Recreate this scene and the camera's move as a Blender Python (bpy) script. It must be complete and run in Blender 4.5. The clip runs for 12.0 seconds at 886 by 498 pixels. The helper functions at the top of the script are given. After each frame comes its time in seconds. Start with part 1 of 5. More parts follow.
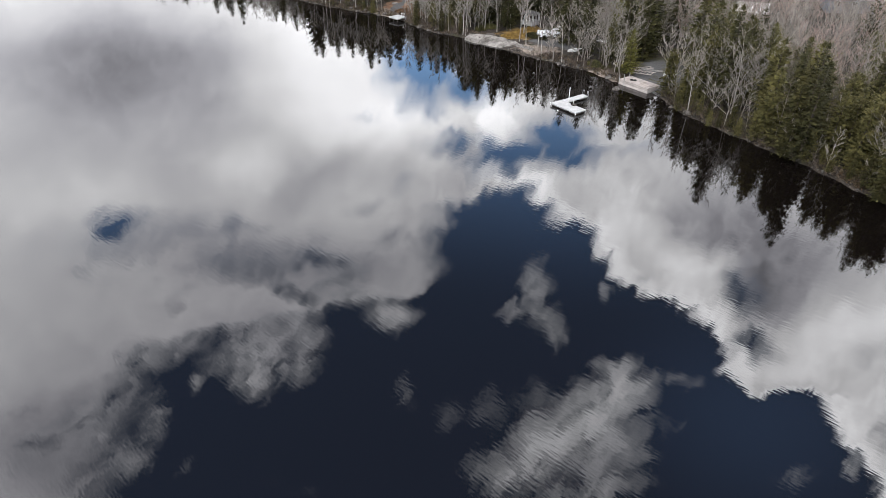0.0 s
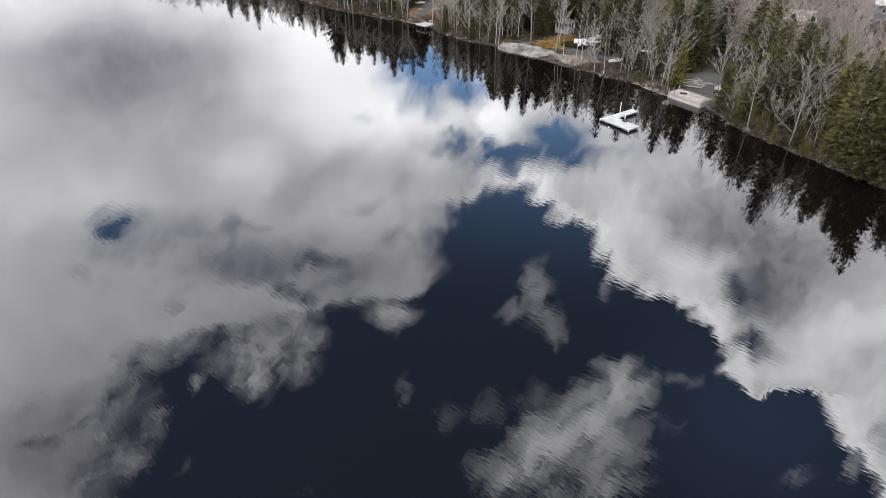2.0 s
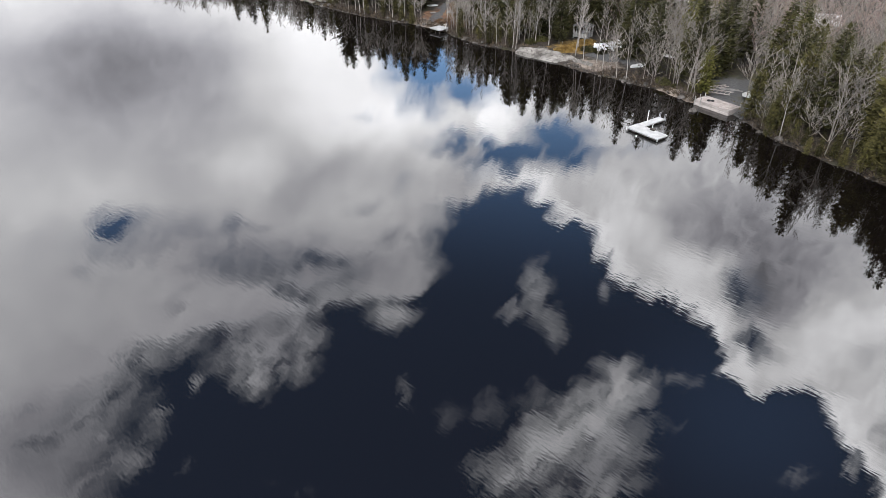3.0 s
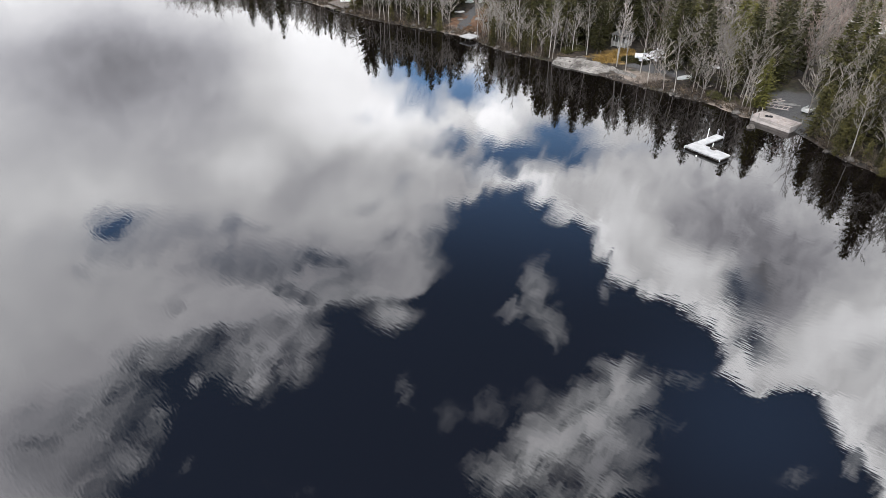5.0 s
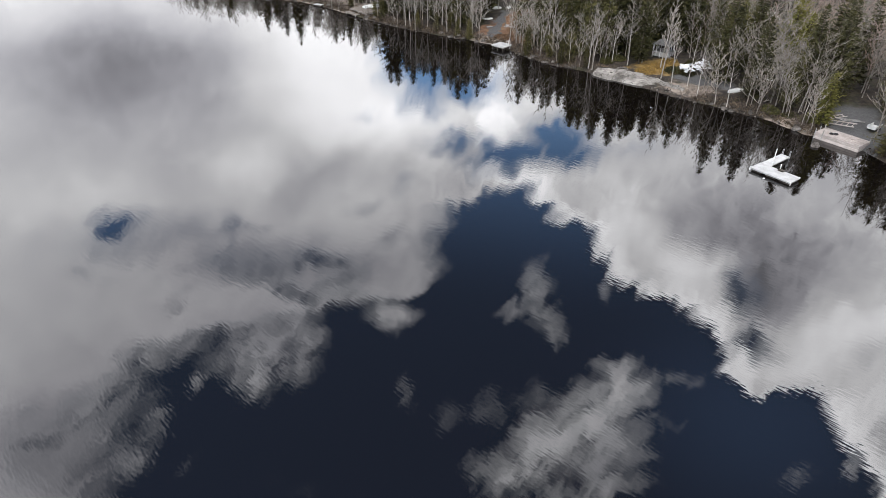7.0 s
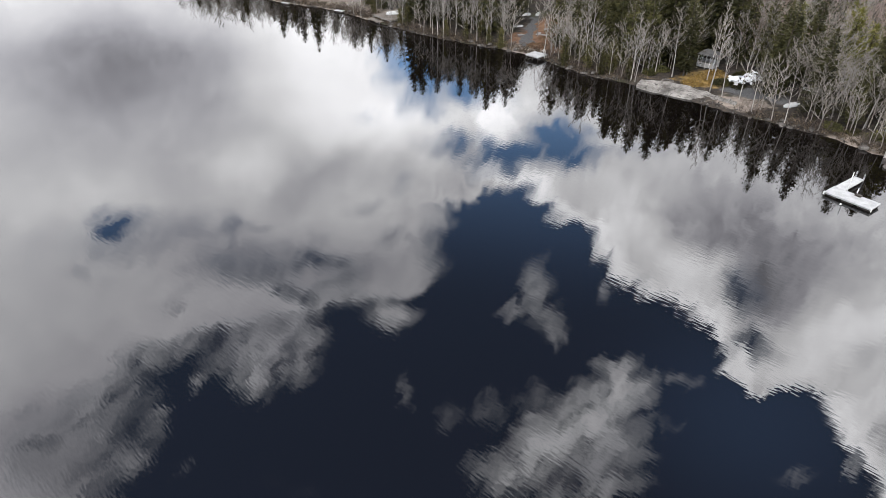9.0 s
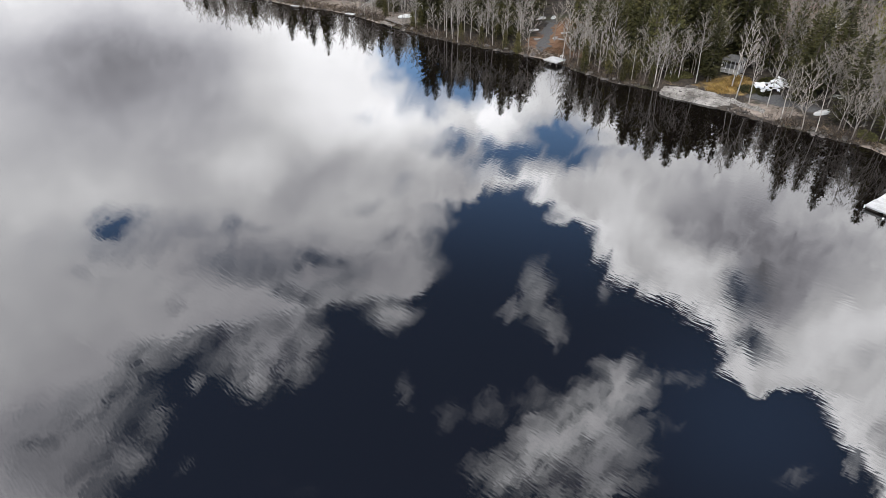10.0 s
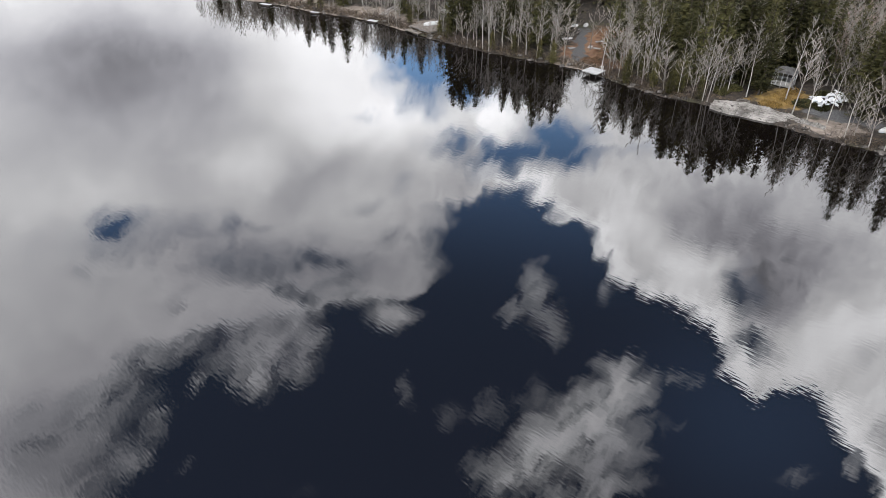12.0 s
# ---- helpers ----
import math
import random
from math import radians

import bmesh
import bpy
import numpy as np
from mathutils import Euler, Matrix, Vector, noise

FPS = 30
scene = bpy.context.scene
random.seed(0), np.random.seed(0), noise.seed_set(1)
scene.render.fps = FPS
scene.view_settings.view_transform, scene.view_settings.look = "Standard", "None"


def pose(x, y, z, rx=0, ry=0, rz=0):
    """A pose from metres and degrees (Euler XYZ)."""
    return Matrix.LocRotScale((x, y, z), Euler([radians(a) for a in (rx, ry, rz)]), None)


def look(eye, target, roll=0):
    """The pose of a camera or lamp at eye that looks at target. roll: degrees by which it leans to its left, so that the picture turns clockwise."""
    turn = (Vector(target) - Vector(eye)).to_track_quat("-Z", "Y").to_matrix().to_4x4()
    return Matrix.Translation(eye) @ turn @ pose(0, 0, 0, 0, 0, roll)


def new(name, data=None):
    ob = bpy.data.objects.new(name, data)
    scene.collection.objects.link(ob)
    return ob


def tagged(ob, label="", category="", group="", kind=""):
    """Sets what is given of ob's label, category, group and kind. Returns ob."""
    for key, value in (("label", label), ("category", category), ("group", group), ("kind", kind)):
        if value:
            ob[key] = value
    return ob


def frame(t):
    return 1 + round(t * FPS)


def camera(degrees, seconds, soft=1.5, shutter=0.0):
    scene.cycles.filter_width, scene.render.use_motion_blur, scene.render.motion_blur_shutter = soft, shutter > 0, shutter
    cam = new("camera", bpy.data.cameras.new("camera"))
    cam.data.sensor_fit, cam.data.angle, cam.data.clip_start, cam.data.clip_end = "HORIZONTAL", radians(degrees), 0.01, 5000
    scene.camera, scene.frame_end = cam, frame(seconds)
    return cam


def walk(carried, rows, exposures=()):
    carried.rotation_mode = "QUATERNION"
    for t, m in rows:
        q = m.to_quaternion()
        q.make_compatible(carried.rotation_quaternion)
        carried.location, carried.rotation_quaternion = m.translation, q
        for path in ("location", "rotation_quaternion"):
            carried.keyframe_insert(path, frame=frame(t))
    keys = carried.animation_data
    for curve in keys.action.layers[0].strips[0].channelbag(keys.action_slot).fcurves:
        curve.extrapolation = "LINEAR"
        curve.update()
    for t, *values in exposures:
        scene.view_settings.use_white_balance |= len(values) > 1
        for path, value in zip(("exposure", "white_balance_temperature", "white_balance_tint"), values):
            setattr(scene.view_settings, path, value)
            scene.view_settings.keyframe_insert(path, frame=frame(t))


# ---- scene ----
# The camera: a drone gliding left and ahead at one height over the lake, its lens fixed
cam = camera(70.0, 12.0, soft=0.8)
LEAN = pose(0, 0, 0, 0, 0, -0.081)
walk(cam, [
    (0.0, pose(0.000, 0.000, 38.00, 56.702, 0, 0) @ LEAN),
    (1.5, pose(-5.106, 5.239, 38.00, 56.702, 0, 0) @ LEAN),
    (3.0, pose(-10.154, 10.472, 38.00, 56.702, 0, 0) @ LEAN),
    (4.5, pose(-15.144, 15.699, 38.00, 56.702, 0, 0) @ LEAN),
    (6.0, pose(-20.077, 20.919, 38.00, 56.702, 0, 0) @ LEAN),
    (7.5, pose(-24.952, 26.133, 38.00, 56.702, 0, 0) @ LEAN),
    (9.0, pose(-29.769, 31.341, 38.00, 56.702, 0, 0) @ LEAN),
    (10.5, pose(-34.528, 36.543, 38.00, 56.702, 0, 0) @ LEAN),
    (12.0, pose(-39.230, 41.738, 38.00, 56.702, 0, 0) @ LEAN)
])

# ---- light: broken cloud over a lake, sun veiled behind the camera ----
CLOUD_LOW, CLOUD_HIGH, SKY_LOW, SKY_HIGH = 1.90, 3.2, 0.34, 0.072
WATER_ROUGH, WATER_IOR, RIPPLE = 0.008, 1.85, 0.0032
SUN_ELEV, SUN_AZIM = radians(56), radians(205)      # azimuth clockwise from +y


def node(tree, kind, values=()):
    n = tree.nodes.new(kind)
    for i, v in values:
        if isinstance(v, bpy.types.NodeSocket):
            tree.links.new(v, n.inputs[i])
        else:
            n.inputs[i].default_value = v
    return n


def vector_math(tree, op, a, b):
    n = node(tree, "ShaderNodeVectorMath", ((0, a), (3 if op == "SCALE" else 1, b)))
    n.operation = op
    return n.outputs[1 if op in ("LENGTH", "DOT_PRODUCT") else 0]


def maths(tree, op, a, b=0.0, c=0.0, clamp=False):
    n = node(tree, "ShaderNodeMath", ((0, a), (1, b), (2, c)))
    n.operation, n.use_clamp = op, clamp
    return n.outputs[0]


def remap(tree, v, a, b, c=0.0, d=1.0, smooth=True):
    n = node(tree, "ShaderNodeMapRange", ((0, v), (1, a), (2, b), (3, c), (4, d)))
    n.interpolation_type = "SMOOTHSTEP" if smooth else "LINEAR"
    return n.outputs[0]


def mix_colour(tree, fac, a, b):
    n = tree.nodes.new("ShaderNodeMix")
    n.data_type = "RGBA"
    for i, v in ((0, fac), (6, a), (7, b)):
        if isinstance(v, bpy.types.NodeSocket):
            tree.links.new(v, n.inputs[i])
        else:
            n.inputs[i].default_value = v
    return n.outputs[2]


def fractal(tree, vec, scale, detail=4.0, rough=0.55, colour=False):
    n = node(tree, "ShaderNodeTexNoise", ((0, vec), (2, scale), (3, detail), (4, rough)))
    return n.outputs[1 if colour else 0]


world = bpy.data.worlds.new("sky")
scene.world = world
world.use_nodes = True
W = world.node_tree
W.nodes.clear()
way = node(W, "ShaderNodeTexCoord").outputs[0]
sky_node = node(W, "ShaderNodeTexSky")
sky_node.sky_type, sky_node.sun_disc, sky_node.sun_elevation, sky_node.sun_rotation = "NISHITA", False, SUN_ELEV, SUN_AZIM
sky_node.altitude, sky_node.air_density, sky_node.dust_density, sky_node.ozone_density = 150.0, 1.0, 0.6, 1.4
sky = sky_node.outputs[0]

# A chart of the sky to the north: tangents east of and above a point 33 degrees high, in steps of 0.0893
CHART_UP, STEP = radians(33.30), 11.197


def dot(v):
    return vector_math(W, "DOT_PRODUCT", way, v)


ahead = dot((0, math.cos(CHART_UP), math.sin(CHART_UP)))
deep = maths(W, "DIVIDE", STEP, maths(W, "MAXIMUM", ahead, 0.12))
east = maths(W, "MULTIPLY_ADD", dot((1, 0, 0)), deep, 7.84)
high = maths(W, "MULTIPLY_ADD", dot((0, -math.sin(CHART_UP), math.cos(CHART_UP))), deep, 4.41)
chart = node(W, "ShaderNodeCombineXYZ", ((0, east), (1, high))).outputs[0]


def shifted(vec, scale, amount, detail):
    c = fractal(W, vec, scale, detail, 0.55, True)
    c = vector_math(W, "SCALE", vector_math(W, "SUBTRACT", c, (0.5, 0.5, 0.5)), amount)
    return vector_math(W, "ADD", vec, c)


crisp = remap(W, east, 5.5, 9.0)
torn = shifted(shifted(chart, 1.0, 0.75, 2.0), 3.0, 0.75, 6.0)
soft_torn = shifted(shifted(chart, 0.6, 1.0, 2.0), 1.6, 0.45, 3.0)


def spot(field, x, y, rx, ry, turn=0.0, core=0.0):
    """1 within an oval of the chart, falling to 0 outside it."""
    m = node(W, "ShaderNodeMapping")
    m.vector_type = "TEXTURE"
    W.links.new(field, m.inputs[0])
    m.inputs[1].default_value, m.inputs[2].default_value, m.inputs[3].default_value = (x, y, 0), (0, 0, radians(turn)), (rx, ry, 1)
    flat = vector_math(W, "MULTIPLY", m.outputs[0], (1, 1, 0))
    return remap(W, vector_math(W, "LENGTH", flat, (0, 0, 0)), 1.65, core)


def plus(so_far, weight, field, *oval, op="ADD"):
    """The field so far with one more weighted oval; each oval waits for the one before, which keeps the shader small."""
    if so_far != 0.0:
        field = vector_math(W, "ADD", field, maths(W, "MULTIPLY", so_far, 1e-7))
    return maths(W, op, so_far, maths(W, "MULTIPLY", spot(field, *oval), weight))


def merged(so_far, weight, field, *oval):
    """The same, but ovals that overlap run together and don't add up."""
    return plus(so_far, weight, field, *oval, op="MAXIMUM")


def edge_of(level, stops):
    """How far east the edge of the great gap lies at each level of the chart."""
    ramp = node(W, "ShaderNodeValToRGB", ((0, remap(W, level, 3.0, 9.0, 0.0, 1.0, False)),))
    e = ramp.color_ramp.elements
    while len(e) < len(stops):
        e.new(0.5)
    for k, (y, x) in enumerate(stops):
        e[k].position, e[k].color = (y - 3.0) / 6.0, (x / 16, x / 16, x / 16, 1)
    return maths(W, "MULTIPLY", ramp.outputs[0], 16.0)


blended = node(W, "ShaderNodeMix", ((0, crisp), (4, soft_torn), (5, torn)))
blended.data_type = "VECTOR"
torn_axes = node(W, "ShaderNodeSeparateXYZ", ((0, blended.outputs[1]),))
west_edge = edge_of(torn_axes.outputs[1], (
    (3.05, 9.9), (3.30, 9.05), (3.44, 8.60), (3.54, 8.15), (3.64, 7.82), (3.90, 7.80), (4.20, 7.65), (4.45, 7.52), (4.75, 7.65), (5.00, 7.65), (5.14, 7.50), (5.30, 6.8),
    (5.44, 6.0), (5.62, 5.0), (5.85, 3.80), (6.08, 3.20), (6.32, 2.80), (6.60, 2.55), (7.00, 2.25), (7.50, 1.90), (8.00, 1.80), (8.40, 1.70), (8.95, 1.60)))
east_edge = edge_of(torn_axes.outputs[1], (
    (3.05, 8.6), (3.25, 9.18), (3.42, 9.32), (3.55, 9.42), (3.64, 9.85), (3.88, 9.90), (4.00, 10.25), (4.14, 10.40), (4.40, 10.42), (4.60, 10.75), (4.86, 10.98), (4.98, 11.27),
    (5.20, 11.45), (5.36, 11.82), (5.44, 12.15), (5.62, 12.24), (5.74, 12.45), (5.92, 12.55), (6.10, 12.80), (6.30, 12.90), (6.60, 12.80), (6.76, 13.00), (6.86, 13.60),
    (6.95, 14.20), (7.02, 14.62), (7.40, 14.75), (7.80, 14.90), (8.10, 15.10), (8.40, 15.30), (8.95, 15.60)))
from_east = maths(W, "SUBTRACT", east_edge, torn_axes.outputs[0])
from_west = maths(W, "SUBTRACT", torn_axes.outputs[0], west_edge)
great_gap = maths(W, "MULTIPLY", remap(W, from_east, -0.22, 0.20), remap(W, from_west, maths(W, "MULTIPLY_ADD", crisp, 0.65, -1.00), maths(W, "MULTIPLY_ADD", crisp, -0.35, 0.75)))

# Smaller gaps of blue in the deck
gaps = 0.0
for weight, *oval in (
        (1.30, 7.50, 1.30, 0.66, 0.60), (1.00, 8.30, 1.52, 0.75, 0.34, 10), (1.20, 9.75, 2.52, 0.62, 0.48), (1.20, 9.00, 2.78, 0.78, 0.28, -6), (1.05, 10.2, 2.80, 0.50, 0.27),
        (0.90, 8.05, 2.52, 0.50, 0.26), (0.25, 6.40, 2.20, 0.35, 0.10), (0.30, 11.2, 2.75, 0.55, 0.20)):
    gaps = merged(gaps, weight, torn, *oval)
for weight, *oval in (
        (0.44, 4.60, 4.75, 3.40, 0.80, 4), (0.28, 1.60, 7.60, 1.60, 0.90, -25), (0.72, 2.05, 4.08, 0.50, 0.32, 10), (0.30, 2.65, 3.90, 0.20, 0.25), (0.60, 4.00, 4.05, 0.28, 0.32), (0.40, 4.45, 3.88, 0.50, 0.13, -8), (0.78, 5.65, 4.58, 0.60, 0.28, 12),
        (0.45, 6.80, 4.30, 0.35, 0.16), (0.50, 7.25, 4.36, 0.30, 0.14), (0.70, 7.65, 4.32, 0.30, 0.40), (0.36, 1.30, 4.95, 0.36, 0.22), (0.30, 6.40, 3.70, 0.35, 0.15), (0.32, 7.10, 3.42, 0.25, 0.22),
        (0.75, 5.25, 5.30, 0.80, 0.17, 8), (0.55, 6.9, 5.30, 0.9, 0.20, 0), (0.40, 3.10, 5.25, 0.22, 0.28), (0.35, 4.35, 5.15, 0.25, 0.20), (0.30, 6.95, 5.08, 0.35, 0.14)):
    gaps = merged(gaps, weight, soft_torn, *oval)
for weight, *oval in (
        (0.78, 13.10, 5.22, 0.38, 0.34, 30), (0.95, 13.30, 6.05, 0.42, 0.28), (0.45, 13.0, 6.22, 0.35, 0.16), (0.30, 15.20, 6.30, 0.35, 0.22), (0.30, 11.35, 4.85, 0.30, 0.12, 20), (0.35, 15.6, 7.6, 0.2, 0.3),
        (0.60, 0.80, 7.88, 0.40, 0.24, -20), (0.50, 1.35, 7.56, 0.50, 0.13, -15), (0.50, 1.68, 7.85, 0.16, 0.40, -15), (0.30, 0.60, 7.25, 0.36, 0.16), (0.42, 2.10, 7.35, 0.30, 0.25), (0.40, 2.20, 8.00, 0.30, 0.50, 20),
        (0.35, 2.05, 6.60, 0.15, 0.35, 15)):
    gaps = merged(gaps, weight, torn, *oval)

# Stray puffs and veils across the great gap
puffs = 0.0
for weight, *oval in (
        (0.46, 9.52, 5.10, 0.26, 0.42, -8), (0.48, 9.60, 5.62, 0.36, 0.30, 20), (0.36, 9.25, 5.55, 0.34, 0.14, 15), (0.38, 9.78, 5.90, 0.22, 0.24),
        (0.85, 10.95, 6.95, 0.62, 0.46, -40), (0.55, 11.35, 6.98, 0.26, 0.30), (0.95, 10.30, 7.50, 0.80, 0.52, -42), (0.95, 9.75, 7.90, 0.80, 0.50, -42), (0.80, 9.35, 8.35, 0.80, 0.40, -25), (0.32, 8.75, 8.45, 0.50, 0.24, 20),
        (0.60, 10.60, 8.15, 0.75, 0.55, -30), (0.36, 11.15, 7.85, 0.42, 0.42), (0.50, 10.40, 8.70, 1.00, 0.30, -10), (0.28, 11.70, 7.50, 0.26, 0.13), (0.18, 9.55, 7.00, 0.50, 0.24), (0.12, 8.60, 7.30, 0.60, 0.24, 10),
        (0.42, 12.20, 6.78, 0.28, 0.16, 20), (0.20, 11.6, 6.65, 0.4, 0.12), (0.30, 7.20, 7.00, 0.18, 0.36, 8), (0.16, 7.90, 7.30, 0.24, 0.22), (0.30, 10.68, 5.08, 0.12, 0.20, 20), (0.18, 14.00, 8.50, 0.36, 0.20), (0.50, 15.05, 8.35, 0.13, 0.22),
        (0.05, 5.60, 8.60, 1.40, 0.26)):
    puffs = merged(puffs, weight, torn, *oval)
for weight, *oval in (
        (0.82, 4.40, 6.20, 0.66, 0.70, 0, 0.5), (0.60, 5.30, 6.20, 0.46, 0.52), (0.66, 4.90, 5.75, 0.75, 0.28), (0.62, 3.80, 5.45, 0.60, 0.55), (0.80, 4.40, 5.65, 0.60, 0.42), (0.46, 6.95, 5.58, 0.40, 0.22), (0.36, 6.9, 5.75, 0.2, 0.2),
        (0.30, 3.45, 6.86, 0.14, 0.20, 15), (0.30, 2.75, 7.55, 0.26, 0.60, 15), (0.30, 2.35, 8.15, 0.30, 0.40, 25), (0.10, 3.10, 8.30, 0.50, 0.40)):
    puffs = merged(puffs, weight, soft_torn, *oval)

# Lit and grey parts of the deck itself
shade = 1.0
for weight, *oval in (
        (0.70, 6.10, 1.55, 1.60, 0.95, 10), (0.45, 7.10, 2.20, 1.10, 0.55), (0.30, 4.30, 2.85, 0.60, 0.45), (0.40, 5.00, 0.30, 1.60, 0.60), (0.25, 0.40, 0.35, 1.20, 0.50), (0.40, 8.90, 2.00, 1.00, 0.50),
        (-0.60, 2.00, 1.00, 2.80, 0.95, 4), (-0.20, 1.50, 2.30, 2.60, 0.80), (-0.22, 5.60, 3.05, 1.30, 0.36, -38), (0.16, 1.40, 3.55, 1.60, 0.50), (-0.10, 3.10, 2.90, 0.60, 0.90),
        (-0.25, 4.60, 4.40, 2.40, 0.55, 5), (-0.14, 2.50, 5.30, 2.80, 1.00), (-0.25, 1.20, 6.80, 1.80, 1.00, -20), (-0.50, 1.00, 8.40, 1.80, 1.20), (-0.42, 4.60, 6.10, 1.30, 0.80), (-0.20, 5.60, 4.95, 1.80, 0.40),
        (0.22, 10.30, 3.35, 0.90, 0.40, 15), (0.32, 11.10, 3.90, 0.70, 0.50, 35), (0.65, 12.25, 4.75, 0.50, 0.40), (-0.50, 13.30, 4.25, 1.40, 0.80, 20), (-0.36, 14.60, 4.95, 1.60, 0.75, -5), (-0.20, 13.7, 5.4, 0.6, 0.4),
        (0.50, 14.70, 5.95, 1.40, 0.50, -4), (0.25, 15.3, 5.2, 1.2, 0.8), (0.35, 13.90, 6.55, 0.80, 0.30), (0.45, 15.20, 7.20, 0.70, 0.80), (0.30, 12.50, 5.60, 0.60, 0.30, 35), (-0.15, 8.20, 3.35, 0.80, 0.30), (-0.20, 10.60, 8.30, 0.70, 0.50)):
    shade = plus(shade, weight, soft_torn, *oval)
inside = remap(W, ahead, 0.45, 0.7)
wisps = maths(W, "SUBTRACT", fractal(W, torn, 0.75, 6.0, 0.60), 0.5)
curls = maths(W, "SUBTRACT", fractal(W, torn, 2.2, 5.0, 0.62), 0.5)
broad = fractal(W, way, 2.2, 4.0, 0.55)
drift = node(W, "ShaderNodeMapping")
drift.vector_type = "TEXTURE"
W.links.new(torn, drift.inputs[0])
drift.inputs[2].default_value, drift.inputs[3].default_value = (0, 0, radians(-37)), (2.6, 1.0, 1.0)
streaks = maths(W, "SUBTRACT", fractal(W, drift.outputs[0], 1.5, 5.0, 0.6), 0.5)
fray = maths(W, "ADD", maths(W, "MULTIPLY", curls, maths(W, "MULTIPLY_ADD", crisp, 1.0, 0.5)), maths(W, "MULTIPLY_ADD", streaks, maths(W, "MULTIPLY_ADD", crisp, -2.0, 2.4), wisps))
holes = maths(W, "MAXIMUM", great_gap, gaps)
holes = maths(W, "SUBTRACT", holes, maths(W, "MULTIPLY", puffs, maths(W, "MULTIPLY_ADD", fray, -1.1, 1.0)))
ragged = maths(W, "SUBTRACT", 1.0, maths(W, "ABSOLUTE", maths(W, "MULTIPLY_ADD", holes, 2.0, -1.0)), clamp=True)
holes = maths(W, "MULTIPLY_ADD", fray, maths(W, "MULTIPLY", ragged, 0.9), holes)
cover_here = remap(W, holes, 0.95, 0.04, smooth=False)
cover_else = remap(W, broad, 0.36, 0.52)
cloud = node(W, "ShaderNodeMix", ((0, inside), (2, cover_else), (3, cover_here))).outputs[0]
# the deck's eastern edge over the gap catches the light
rim = maths(W, "MULTIPLY", remap(W, from_east, -0.75, -0.05), remap(W, from_east, 0.30, 0.0))
shade = maths(W, "MULTIPLY_ADD", rim, 0.60, shade)
shade = maths(W, "MULTIPLY_ADD", wisps, maths(W, "MULTIPLY_ADD", crisp, 0.35, 0.45), shade)
shade = maths(W, "MULTIPLY_ADD", curls, maths(W, "MULTIPLY_ADD", crisp, 0.80, 0.12), shade)
shade = node(W, "ShaderNodeMix", ((0, inside), (2, 0.9), (3, shade))).outputs[0]
shade = maths(W, "MAXIMUM", shade, 0.2)
rise = node(W, "ShaderNodeSeparateXYZ", ((0, way),)).outputs[2]
power = remap(W, rise, 0.15, 0.75, CLOUD_LOW, CLOUD_HIGH, False)
cloud_light = maths(W, "MULTIPLY", shade, power)
cloud_colour = mix_colour(W, remap(W, shade, 0.3, 1.2), (0.96, 0.96, 1.06, 1), (0.985, 0.985, 1.01, 1))
cloud_colour = vector_math(W, "SCALE", cloud_colour, cloud_light)
blue = vector_math(W, "MULTIPLY", sky, (0.95, 1.10, 1.19))
haze = 1.0
for weight, *oval in ((1.00, 13.3, 7.6, 2.2, 1.5, 15), (0.15, 9.8, 4.3, 2.0, 1.1)):
    haze = plus(haze, weight, chart, *oval)
blue = vector_math(W, "SCALE", blue, haze)
blue = vector_math(W, "SCALE", blue, remap(W, rise, 0.25, 0.62, SKY_LOW, SKY_HIGH))
final = mix_colour(W, cloud, blue, cloud_colour)
background = node(W, "ShaderNodeBackground", ((0, final), (1, 1.0)))
W.links.new(background.outputs[0], node(W, "ShaderNodeOutputWorld").inputs[0])

sun_data = bpy.data.lights.new("sun", "SUN")
sun_data.energy, sun_data.angle, sun_data.color = 0.8, radians(12), (1.0, 0.95, 0.88)
sun = new("sun", sun_data)
sun_way = Vector((math.sin(SUN_AZIM) * math.cos(SUN_ELEV), math.cos(SUN_AZIM) * math.cos(SUN_ELEV), math.sin(SUN_ELEV)))
sun.matrix_world = look(sun_way * 300, (0, 0, 0))
scene.view_settings.exposure = 0.0


